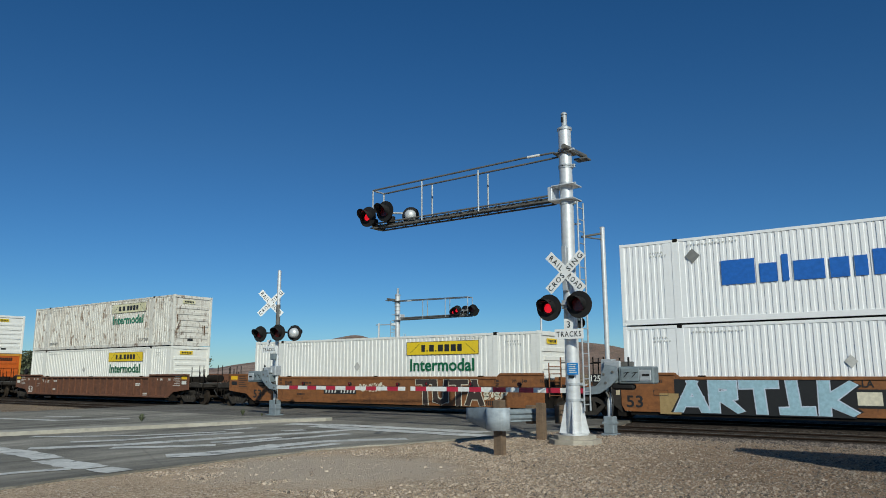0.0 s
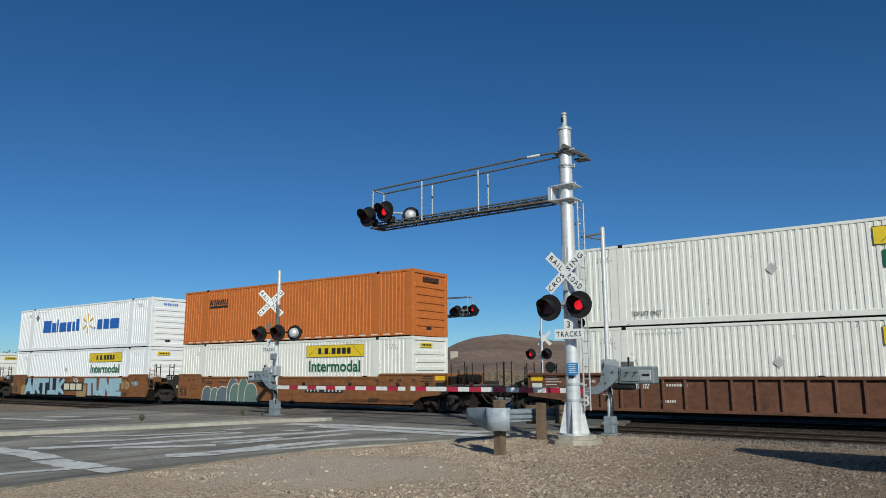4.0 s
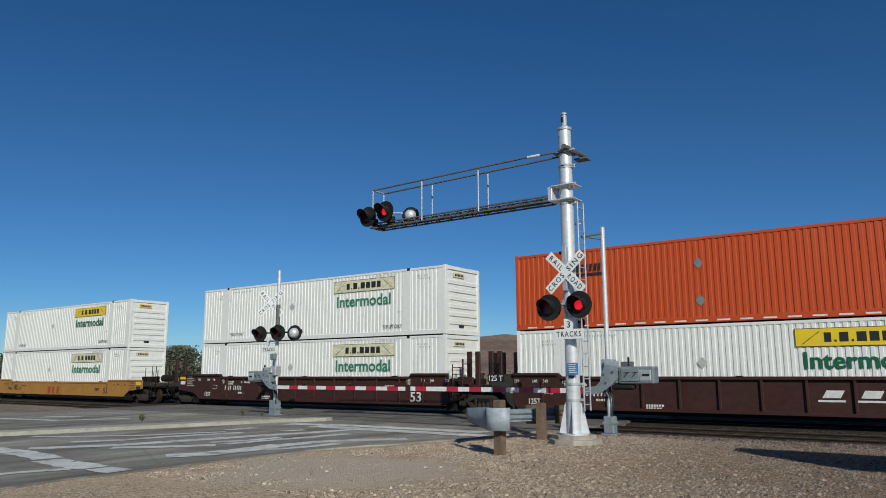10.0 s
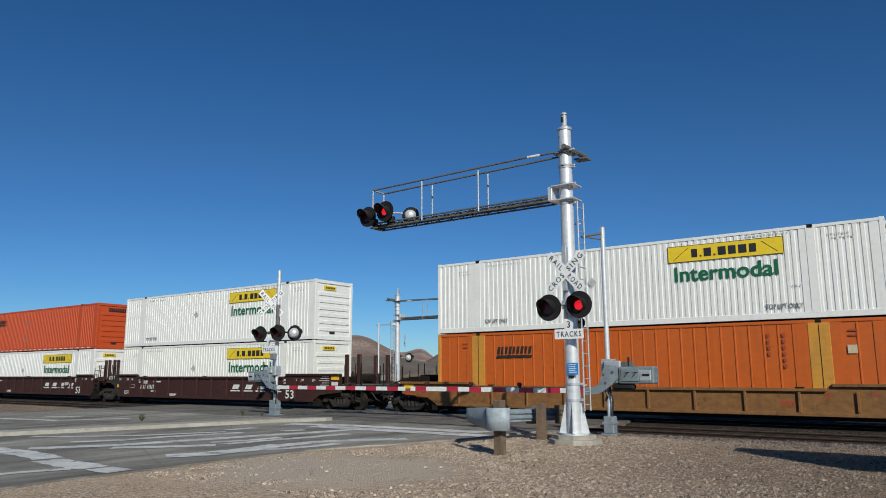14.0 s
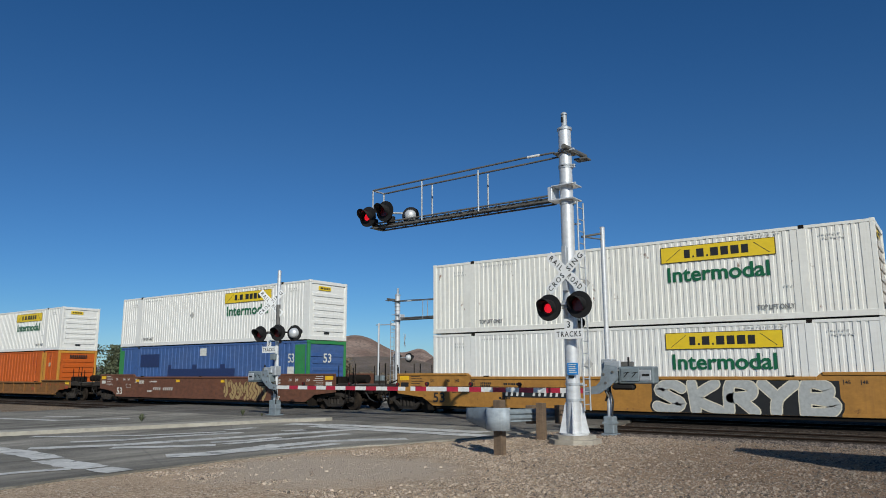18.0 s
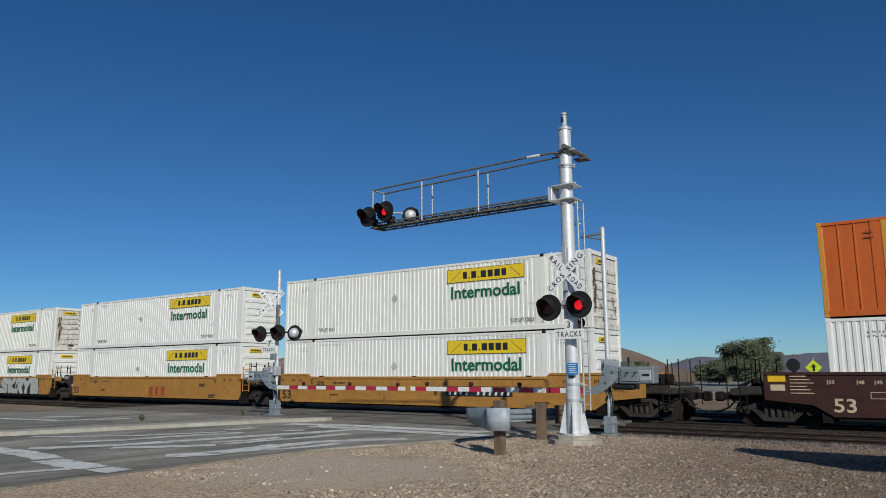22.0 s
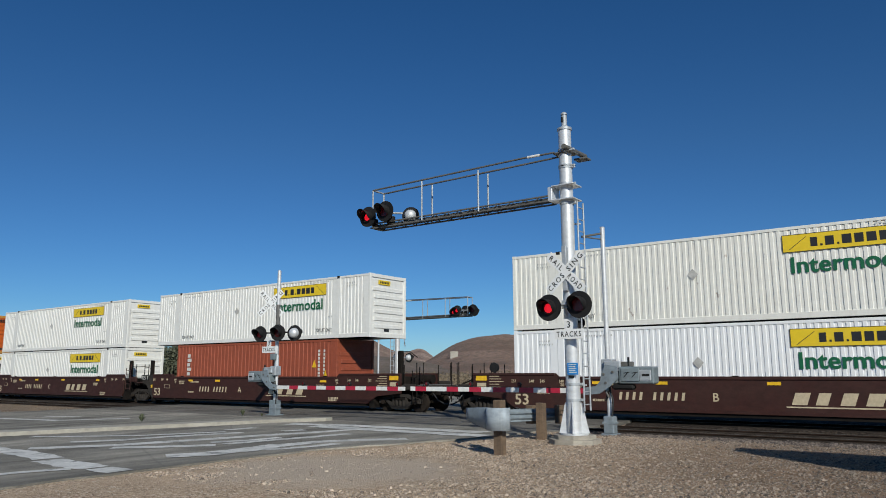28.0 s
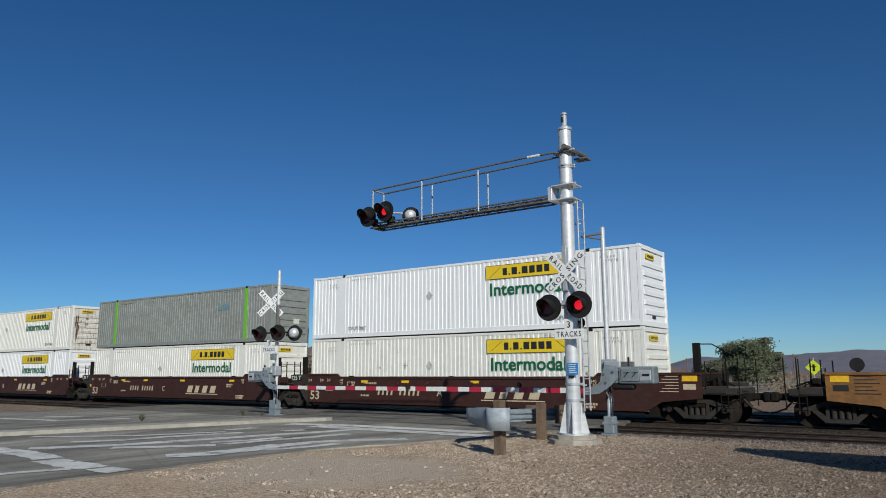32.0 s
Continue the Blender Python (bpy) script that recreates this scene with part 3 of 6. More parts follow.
def lamp(parent, at, right, face=True, glass=None):
    """Round black background, hooded red lens with a flap added to hide its steady glow between blinks, and a rounded
    casing behind. Faces -y.
    """
    bg = B()
    bg.cyl((0, 0, 0), (0, .02, 0), .30, 28)
    bg.cyl((0, -.012, 0), (0, 0, 0), .305, 28, .30)
    disc = part("signal_lamp", bg, LAMP_BLACK, parent, "round black lamp background with a hooded red lens", at)
    part("casing", B().cyl((0, .02, 0), (0, .11, 0), .17, 20, .165).dome((0, .11, 0), (0, 1, 0), .165, .09, 20), SILVER if not face else LAMP_BLACK, disc) if face else part("casing", B().cyl((0, .02, 0), (0, .08, 0), .2, 22, .19).dome((0, .08, 0), (0, 1, 0), .19, .15, 22), SILVER, disc, "silver rounded lamp back")
    part("lens", B().dome((0, -.015, 0), (0, -1, 0), .155, .022, 20), DARK_RED, disc, "dark red rim of the lens")
    part("lens_centre", B().dome((0, -.034, -.015), (0, -1, 0), .105, .018, 18), glass or RED_GLASS, disc, "red lens" if glass else "glowing red lens")
    hood = B()
    n = 18
    v, f = [], []
    for rr in (.172, .180):
        for i in range(n + 1):
            a = radians(-35 + 250 * i / n)
            ln = .37 * (0.25 + 0.75 * max(0.0, math.sin((a + radians(35)) / radians(250) * math.pi)) ** 0.7)
            v += [(rr * math.cos(a), -.005, rr * math.sin(a)), (rr * math.cos(a), -.01 - ln, rr * math.sin(a) * 0.98)]
    k = 2 * (n + 1)
    for i in range(n):
        f += [(2 * i, 2 * i + 1, 2 * i + 3, 2 * i + 2), (k + 2 * i, k + 2 * i + 2, k + 2 * i + 3, k + 2 * i + 1), (2 * i + 1, k + 2 * i + 1, k + 2 * i + 3, 2 * i + 3)]
    hood.add(v, f, True)
    part("hood", hood, LAMP_BLACK, disc, "black sheet metal visor")
    if glass:
        return disc
    flap = B().cyl((0, 0, -.158), (0, .004, -.158), .157, 20)
    fl = part("flap", flap, DARK_RED, disc, "added dark red flap that hides the glow between blinks", pose(0, -.055, .158))
    vanes.append((fl, right))
    return disc


def crossbuck(parent, at, k=1.0):
    for texts, turn in ((("RAIL", "ROAD"), -45.5), (("CROS", "SING"), 43.0)):
        m = at @ pose(0, -.012 if turn > 0 else 0, 0, 0, -turn, 0)
        bl = part("crossbuck_blade", B().cbox(-.64 * k, .64 * k, -.004, .004, -.115 * k, .115 * k, .002), SIGN_WHITE, parent, "white crossbuck board with black letters", m)
        for text, x, w in zip(texts, (-.34, .34), (.44, .46) if turn < 0 else (.52, .52)):
            part("letters", words(text, .125 * k, BLACK_INK, w * k, "CENTER", bold=.012, apart=1.35), BLACK_INK, bl, at=pose(x * k, -.007, -.063 * k))


def tracks_sign(parent, at, k=1.0):
    s = part("tracks_sign", B().cbox(-.375 * k, .375 * k, -.004, .004, -.12 * k, .115 * k, .002).cbox(-.12 * k, .12 * k, -.004, .004, .116 * k, .36 * k, .002), SIGN_WHITE, parent, "white plate lettered 3 TRACKS", at)
    part("letters", words("TRACKS", .125 * k, BLACK_INK, .64 * k, "CENTER", bold=.012, apart=1.3), BLACK_INK, s, at=pose(0, -.007, -.065 * k))
    part("letters", words("3", .15 * k, BLACK_INK, None, "CENTER", bold=.012), BLACK_INK, s, at=pose(0, -.007, .15 * k))


def cantilever(at, arm, lamps_on_mast=True, height=7.72):
    th = thing("cantilever_signal", "silver steel crossing signal mast with a cantilever walkway arm", "crossing signal", "signals at the crossing", at=at)
    part("footing", B().prism_z([(.5 * math.cos(radians(45 * i + 22)), .5 * math.sin(radians(45 * i + 22))) for i in range(8)], .11, .2).prism_z([(.62 * math.cos(radians(45 * i + 22)), .62 * math.sin(radians(45 * i + 22))) for i in range(8)], -.15, .1099), CONCRETE, th, "weathered concrete footing")
    m = B()
    m.cyl((0, 0, .23), (0, 0, height), .172, 24, .160)
    m.cyl((0, 0, .2), (0, 0, .24), .33, 20)
    part("mast", m, SILVER, th)
    for i in range(4):
        part("gusset", B().prism([(.165, .24), (.36, .24), (.34, .3), (.2, .95), (.165, .95)], -.012, .012), SILVER, th, at=pose(0, 0, 0, 0, 0, 20 + 90 * i))
    for z in (.98, 1.35, 5.78, 6.28, 6.75, height - 1.0, height - .55):
        part("band", B().cyl((0, 0, z), (0, 0, z + .06), .182, 20), GALV, th)
        part("bolt", B().cbox(.17, .26, -.03, .03, z, z + .06, .008), GALV, th)
    fin = B()
    fin.cyl((0, 0, height), (0, 0, height + .06), .185, 20).cyl((0, 0, height + .06), (0, 0, height + .12), .14, 20, .09)
    fin.cyl((0, 0, height + .12), (0, 0, height + .42), .07, 14).dome((0, 0, height + .42), (0, 0, 1), .085, .08)
    part("finial", fin, GALV, th, "capped vent pipe on the mast's top")
    part("vent_hole", B().cyl((-.02, -.075, height + .22), (-.02, -.066, height + .34), .035, 10), LAMP_BLACK, th)
    # walkway arm
    c = B()
    c.cbox(-.3, .3, -.26, .26, 5.88, 5.91, .006).cbox(-.3, .3, -.26, .26, 6.24, 6.27, .006).cbox(-.42, -.3, -.22, .22, 5.9, 6.26, .01)
    part("arm_clamp", c, SILVER, th, "white bolted clamp that holds the arm")
    for y in (-.22, .22):
        for z in (5.9, 6.03):
            part("arm_chord", B().cbox(-arm, -.4, y - .025, y + .025, z - .02, z + .02, .006), GRATE, th)
    n = int(arm / .42)
    for y in (-.22, .22):
        lat = B()
        for i in range(n):
            x = -.45 - i * (arm - .5) / n
            x2 = -.45 - (i + 1) * (arm - .5) / n
            lat.cyl((x, y, 5.91), ((x + x2) / 2, y, 6.02), .012, 6).cyl(((x + x2) / 2, y, 6.02), (x2, y, 5.91), .012, 6)
        part("lattice", lat, GRATE, th, "zigzag bracing of the arm")
    gr = B()
    for i in range(int(arm / .05)):
        x = -.45 - i * .05
        if x > -arm:
            gr.box(x - .014, x, -.19, .19, 5.935, 5.985)
    for y in (-.17, -.13, -.09, -.045, 0, .045, .09, .13, .17):
        gr.box(-arm, -.4, y - .006, y + .006, 5.94, 5.99)
    gr.box(-arm - .06, -arm + .1, -.25, .25, 5.9, 5.93)
    part("walkway_grating", gr, GRATE, th, "open steel grating of the walkway")
    posts = [-arm + .04, -arm * .70, -arm * .395]
    for y in (-.25, .25):
        for x in posts:
            part("rail_post", B().cyl((x, y, 5.9), (x, y, 7.05), .024, 8), GALV, th)
        part("handrail", B().tube([(-arm + .04, y, 7.05), (-1.0, y, 7.13), (-.2, y * .8, 7.13)], .026, 8), GRATE, th)
    part("handrail", B().cyl((-arm + .04, -.25, 7.05), (-arm + .04, .25, 7.05), .026, 8), GALV, th)
    part("pipe_sleeve", B().cyl((-.95, -.24, 7.13), (-.6, -.23, 7.13), .034, 10), STRIPE_WHITE, th, "white sleeve on the handrail")
    plat = B().cbox(-.26, .26, -.2, .26, 7.1, 7.125, .004).cyl((.1, -.3, 7.22), (.16, .85, 7.22), .065, 12).cbox(-.05, .3, .6, .9, 7.1, 7.14, .004)
    part("top_bracket", plat, GRATE, th, "grey steel bracket under the mast's head")
    lad = B()
    for y in (.02, .36):
        lad.cyl((.27, y, .75), (.27, y, 5.85), .022, 8)
    for i in range(17):
        lad.cyl((.27, .02, .9 + .3 * i), (.27, .36, .9 + .3 * i), .014, 6)
    part("ladder", lad, GALV, th)
    for z in (1.35, 3.6, 5.3):
        part("ladder_bracket", B().cyl((.1, .1, z), (.27, .19, z), .02, 6), GALV, th)
    # lamps over the road
    for x, z, r in ((-arm + .0, 6.22, False), (-arm + .66, 6.3, True)):
        lamp(th, pose(x, -.42, z), r)
        part("lamp_bracket", B().cyl((x, -.3, z), (x, -.1, 6.0), .03, 8), GALV, th)
        part("terminal_box", B().cyl((x + .06, -.22, 5.99), (x + .06, -.22, 6.16), .13, 14), LAMP_BLACK, th, "black round terminal box")
    lamp(th, pose(-arm + 1.2, .1, 6.19, 0, 0, 200) @ Matrix.Scale(.86, 4), False, False)
    part("cross_pipe", B().cyl((-arm + .5, -.3, 6.3), (-arm + 1.1, .3, 6.3), .03, 8), GALV, th)
    if lamps_on_mast:
        part("lamp_crossarm", B().cyl((-.45, -.3, 3.27), (.4, -.3, 3.27), .035, 10).cbox(-.09, .09, -.3, -.14, 3.17, 3.37, .01), GALV, th)
        lamp(th, pose(-.365, -.42, 3.2) @ Matrix.Scale(1.06, 4), False)
        lamp(th, pose(.43, -.42, 3.235) @ Matrix.Scale(1.06, 4), True)
        crossbuck(th, pose(.045, -.3, 4.05))
        part("sign_bracket", B().cbox(-.06, .06, -.28, -.14, 3.6, 4.7, .01), GALV, th)
        tracks_sign(th, pose(.09, -.32, 2.56))
        part("bell", B().dome((.14, .2, 2.85), (0, 1, 0), .14, .1), LAMP_BLACK, th, "black crossing bell")
        pl = part("notice_plate", B().cbox(-.14, .14, -.004, .004, -.14, .14, .002), SIGN_BLUE, th, "small blue notice plate", pose(.1, -.2, 1.74))
        bars = B()
        for i in range(5):
            bars.box(-.1, .1 - .03 * (i % 2), -.008, -.005, .09 - .045 * i, .108 - .045 * i)
        part("notice_lines", bars, WHITE_INK, pl)
        part("label", B().cbox(-.02, .12, -.186, -.182, 1.52, 1.58, .001), LAMP_BLACK, th, "small dark sticker")
        part("junction_box", B().cbox(-.1, .12, .17, .33, 2.9, 3.3, .012), CABINET, th)
    return th


near_signal = cantilever(pose(-7.66, 16.04, 0), 6.25)


def gate(at, length, toward, mast_h, reds, lights, full=False):
    """Gate mechanism on a thin mast, its counterweight and the striped arm, lowered. toward: +1 or -1, the way of the arm along x."""
    th = thing("crossing_gate", "grey crossing gate mechanism with a lowered red and white striped arm", "crossing gate", "gates at the crossing", at=at)
    part("mast", B().cyl((0, 0, .35), (0, 0, mast_h), .065, 14).dome((0, 0, mast_h), (0, 0, 1), .07, .04), SILVER, th)
    part("base_box", B().cbox(-.14, .14, -.14, .14, .06, .5, .02).cbox(-.2, .2, -.2, .2, -.1, .06, .02).cbox(-.17, .17, -.15, .15, .3, .36, .01), ZINC, th, "grey cast base")
    s = -toward
    def bx(x0, x1, *rest):
        return B().cbox(min(x0 * s, x1 * s), max(x0 * s, x1 * s), *rest)
    mc = part("mechanism", bx(.42, 1.36, -.34, .05, 1.36, 1.80, .03), CABINET, th, "grey green gate machine casing")
    part("lid", bx(.5, .98, -.37, -.34, 1.42, 1.76, .012), CABINET, mc)
    part("end_cover", bx(1.0, 1.3, -.365, -.34, 1.44, 1.72, .02), GALV, mc)
    for k in (.56, .78):
        mark = B().prism([(x * s, z) for x, z in ((k, 1.52), (k + .03, 1.52), (k + .16, 1.66), (k + .13, 1.66))][::s], -.374, -.3705)
        mark.prism([(x * s, z) for x, z in ((k + .02, 1.62), (k + .18, 1.645), (k + .18, 1.665), (k + .02, 1.64))][::s], -.378, -.3745)
        part("latch", mark, LAMP_BLACK, mc, "black angled latch")
    part("slot", bx(1.06, 1.26, -.3675, -.3652, 1.55, 1.61, .001), LAMP_BLACK, mc)
    part("mast_clamp", bx(-.12, .2, -.2, .12, 1.62, 2.0, .02), GALV, th, "bolted clamp round the mast")
    part("crank_arm", bx(.0, .46, -.3, -.2, 1.72, 1.95, .02), GALV, th)
    part("crank_arm", bx(.2, .75, -.12, -.04, 1.8, 1.93, .015), GRATE, th)
    part("gear_box", bx(.08, .44, -.28, .02, 1.36, 1.7, .02), CABINET, th)
    part("bolt", B().cyl((.62 * s, -.1, 1.8), (.62 * s, -.1, 2.05), .03, 8), LAMP_BLACK, th)
    shape = [(-.02, 1.62), (.1, 1.86), (.42, 1.8), (.44, 1.5), (.2, 1.28), (-.08, 1.1), (-.5, 1.06), (-.52, 1.25), (-.18, 1.3), (-.06, 1.42)]
    w = B().prism([(x * s, z) for x, z in (shape if s < 0 else shape[::-1])], -.43, -.385)
    part("arm_support", w, ZINC, th, "galvanised arm holder")
    for x, z in ((.05, 1.6), (.3, 1.66), (.1, 1.38), (-.35, 1.16)):
        part("bolt", B().cyl((x * s, -.45, z), (x * s, -.43, z), .035, 8), GRATE, th)
    part("strut", B().cyl((.12 * s, -.12, 1.36), (-.06 * s, -.1, .9), .03, 8), LAMP_BLACK, th)
    part("strut", B().cyl((-.1 * s, -.14, 1.28), (.05 * s, -.14, 1.0), .028, 8), GRATE, th)
    arm = part("gate_arm", B().cbox(min(.5 * toward, length * toward), max(.5 * toward, length * toward), -.435, -.40, 1.10, 1.235, .006), STRIPE_WHITE, th, "white gate arm with red stripes, lowered")
    for c, w in reds:
        part("red_stripe", B().box((c - w / 2) if toward > 0 else -(c + w / 2), (c + w / 2) if toward > 0 else -(c - w / 2), -.4385, -.4352, 1.098, 1.237), STRIPE_RED, arm)
    for d in lights:
        x = d * toward
        li = part("arm_light", B().cyl((x, -.46, 1.32), (x, -.38, 1.32), .06, 12).cbox(x - .035, x + .035, -.44, -.39, 1.236, 1.29, .005), LAMP_BLACK, arm, "small dark arm light")
        part("arm_lens", B().dome((x, -.46, 1.32), (0, -1, 0), .048, .02, 12), DARK_RED, li, "red lens of the arm light")
    part("arm_wire", B().tube([(.5 * toward, -.42, 1.25), (lights[-1] * toward, -.42, 1.25)], .007, 5), RUBBER, arm)
    part("counterweight", B().cbox(min(.2 * s, .8 * s), max(.2 * s, .8 * s), -.3, -.05, 1.2, 1.36, .05), LAMP_BLACK, th, "dark cast counterweight")
    part("conduit", B().tube([(.1, -.1, .5), (.16, -.12, .9), (.02, -.1, 1.4)], .025, 8), RUBBER, th)
    if full:
        part("top_bracket", B().tube([(0, 0, mast_h - .15), (-.35, -.6, mast_h - .3)], .03, 8).tube([(0, 0, mast_h - .32), (-.35, -.6, mast_h - .3)], .02, 8), GRATE, th)
    return th


gate(pose(-7.79, 18.5, 0), 6.42, -1, 5.61, ((6.01, .42), (4.81, .42), (3.99, .42), (3.16, .43), (2.28, .46), (1.44, .42), (.7, .3)), (2.5, 4.15, 5.78), True)

# signal mast on the island with its own gate
ISL = (-22.75, 20.1)
isl = thing("signal_mast", "slim silver mast with crossbuck and three round lamps, beside the island", "crossing signal", "signals at the crossing", at=pose(ISL[0], ISL[1], 0))
part("mast", B().cyl((0, 0, .3), (0, 0, 5.85), .075, 14).dome((0, 0, 5.85), (0, 0, 1), .075, .04), SILVER, isl)
part("base_box", B().cbox(-.17, .17, -.17, .17, .02, .6, .02).cbox(-.26, .26, -.26, .26, -.1, .04, .015), CABINET, isl)
# dark grey cylinder round the mast, between lamps and crossbuck
part("clamp_sleeve", B().cyl((0, 0, 3.45), (0, 0, 4.45), .086, 14), GRATE, isl, "darker grey length of the mast")
crossbuck(isl, pose(-.28, -.16, 4.52, 0, 0, 24), 1.08)
tracks_sign(isl, pose(-.35, -.12, 2.62), 1.1)
part("lamp_crossarm", B().cyl((-.9, -.1, 3.3), (.95, -.02, 3.3), .03, 8), LAMP_BLACK, isl)
lamp(isl, pose(-.78, -.24, 3.26, 0, 0, 10) @ Matrix.Scale(1.08, 4), False, glass=SUNLIT_RED)
lamp(isl, pose(0.3, -.24, 3.28, 0, 0, 18) @ Matrix.Scale(1.08, 4), True, glass=DARK_RED)
lamp(isl, pose(.9, .1, 3.26, 0, 0, 196) @ Matrix.Scale(1.05, 4), False, False)
part("junction_box", B().cbox(-.12, .12, -.25, -.08, 2.2, 2.45, .012), CABINET, isl)
gate(pose(ISL[0] + .1, ISL[1] - .05, -.05), 6.98, 1, 2.4, [(1.475 + .992 * i, .48) for i in range(6)], (2.0, 4.4, 6.65))

# the far side of the crossing
far_sig = cantilever(pose(-29.55, 36.2, -.88, 0, 0, 180), 5.68, False, 7.5)
crossbuck(far_sig, pose(-.35, -.3, 4.6, 0, 0, -58), .9)
lamp(far_sig, pose(-.62, -.42, 3.5), True, False)
lamp(far_sig, pose(.4, -.42, 3.5), False, False)
part("lamp_crossarm", B().cyl((-.62, -.3, 3.5), (.4, -.3, 3.5), .035, 10), GALV, far_sig)
fm = thing("signal_mast", "slim silver mast with crossbuck and lamps across the tracks", "crossing signal", "signals at the crossing", at=pose(-18.75, 35.5, 0))
part("mast", B().cyl((0, 0, .0), (0, 0, 4.75), .06, 12), SILVER, fm)
crossbuck(fm, pose(.12, .1, 3.5, 0, 0, 180), .8)
part("lamp_crossarm", B().cyl((-.6, -.05, 2.65), (.6, -.05, 2.65), .03, 8), GALV, fm)
lamp(fm, pose(-.6, -.15, 2.65), True)
lamp(fm, pose(.38, -.15, 2.65), False)
part("base_box", B().cbox(-.17, .17, -.17, .17, -.1, .5, .02), CABINET, fm)
fp = thing("signal_pole", "slim grey pole with a short bracket beyond the tracks", "pole", at=pose(-30.8, 35.8, 0))
part("pole", B().cyl((0, 0, -.1), (0, 0, 4.85), .06, 12), SILVER, fp)
part("bracket", B().cyl((-.2, -.05, 4.75), (1.0, .25, 4.75), .03, 8), GALV, fp)
part("bracket_end", B().cbox(.85, 1.2, .15, .35, 4.68, 4.82, .01), SIGN_WHITE, fp)
gm = thing("crossing_gate", "grey gate machine beyond the tracks", "crossing gate", "gates at the crossing", at=pose(-30.45, 35.4, 0))
part("mechanism", B().cbox(-.5, .5, -.2, .2, 1.0, 1.5, .04), CABINET, gm)
part("base_box", B().cbox(-.15, .15, -.15, .15, -.1, 1.0, .02), CABINET, gm)


# ---- guard rail round the footing ----
def guard_rail():
    th = thing("guard_rail", "galvanised steel guard rail with a rounded nose on short timber posts", "guard rail", at=pose(0, 0, 0))
    prof = [(0, 0), (.01, .03), (-.04, .08), (-.04, .12), (.01, .16), (-.04, .2), (-.04, .24), (.01, .29), (0, .31)]
    # two short sides, and the bend towards the road that joins them
    for path, z0, z1 in (([(-9.2, 14.02), (-9.42, 14.3), (-9.52, 14.6), (-9.5, 14.95)], .55, .48), ([(-9.5, 14.95), (-9.38, 15.6), (-9.18, 16.3), (-8.95, 16.95), (-8.75, 17.4)], .46, .42)):
        fine = []
        for i in range(len(path) - 1):
            p0, p1, p2, p3 = (Vector(path[max(0, min(len(path) - 1, i + k))]) for k in (-1, 0, 1, 2))
            for q in range(4):
                u = q / 4
                fine.append(((2 * p1) + (p2 - p0) * u + (2 * p0 - 5 * p1 + 4 * p2 - p3) * u * u + (3 * p1 - p0 - 3 * p2 + p3) * u ** 3) / 2)
        fine.append(Vector(path[-1]))
        v, f = [], []
        for i, p in enumerate(fine):
            d = (fine[min(i + 1, len(fine) - 1)] - fine[max(i - 1, 0)]).normalized()
            n = Vector((d.y, -d.x))
            for off, z in prof:
                v.append((p.x - n.x * off, p.y - n.y * off, z + z0 + (z1 - z0) * i / (len(fine) - 1)))
        k = len(prof)
        for i in range(len(fine) - 1):
            for j in range(k - 1):
                f.append((i * k + j, (i + 1) * k + j, (i + 1) * k + j + 1, i * k + j + 1))
        ob = part("beam", B().add(v, f), ZINC, th, "dull galvanised corrugated beam")
        ob.modifiers.new("thickness", 'SOLIDIFY').thickness = 0.006
    v, n = [], 14
    for i in range(n + 1):
        a = radians(-165 + 190 * i / n)
        for z in (.46, .70, .93):
            v.append((-8.1 + .27 * math.cos(a), 13.3 + .2 * math.sin(a), z))
    nb = part("nose", B().add(v, [(3 * i + j, 3 * i + 3 + j, 3 * i + 4 + j, 3 * i + 1 + j) for i in range(n) for j in (0, 1)], True), BRIGHT_ZINC, th, "smooth rounded sheet steel nose")
    nb.modifiers.new("thickness", 'SOLIDIFY').thickness = 0.006
    # the smooth sheet that tapers away from the nose, its end rolled in
    v = []
    for i in range(8):
        u = i / 7
        x, y = -8.35 - .84 * u, 13.24 + .42 * u + .04 * math.sin(u * 3.14) + (.05 if i == 7 else 0)
        v += [(x, y, .46 + .15 * u), (x, y, .70 + .04 * u), (x, y, .93 - .05 * u)]
    wing = part("wing", B().add(v, [(3 * i + j, 3 * i + 1 + j, 3 * i + 4 + j, 3 * i + 3 + j) for i in range(7) for j in (0, 1)], True), ZINC, th, "smooth tapering end sheet")
    wing.modifiers.new("thickness", 'SOLIDIFY').thickness = 0.008
    for x, y in ((-9.2, 16.72), (-8.62, 17.2)):
        part("blockout", B().cbox(x - .1, x + .1, y - .1, y + .12, .36, .82, .012), WOOD, th, "dark timber spacer block")
    for x, y, top in ((-8.13, 13.4, 1.08), (-8.76, 16.45, .9)):
        part("post", B().cbox(x - .1, x + .1, y - .1, y + .1, -.2, top, .012), WOOD, th, "weathered timber post")


guard_rail()

# unseen box on legs, added outside the view to cast the gravel's shadow
cab = thing("relay_cabinet", "unseen grey box on legs, added to cast a shadow on the gravel", "cabinet", at=pose(-.76, 13.35, 0))
part("body", B().cbox(.0, 4.2, 0, .55, .7, 2.46, .03), CABINET, cab)
part("roof", B().cbox(.08, 4.2, -.03, .58, 2.46, 2.55, .02), GALV, cab)
for x in (.9, 2.4, 3.9):
    part("leg", B().cbox(x - .06, x + .06, .19, .31, -.12, .72, .01), GALV, cab)
for x, r in ((-5.2, False), (-6.35, True)):
    lamp(far_sig, pose(x + .22, .42, 6.25, 0, 0, 180), r)

# ---- the train: containers ----
CL, CW, CH = 16.154, 1.295, 2.895


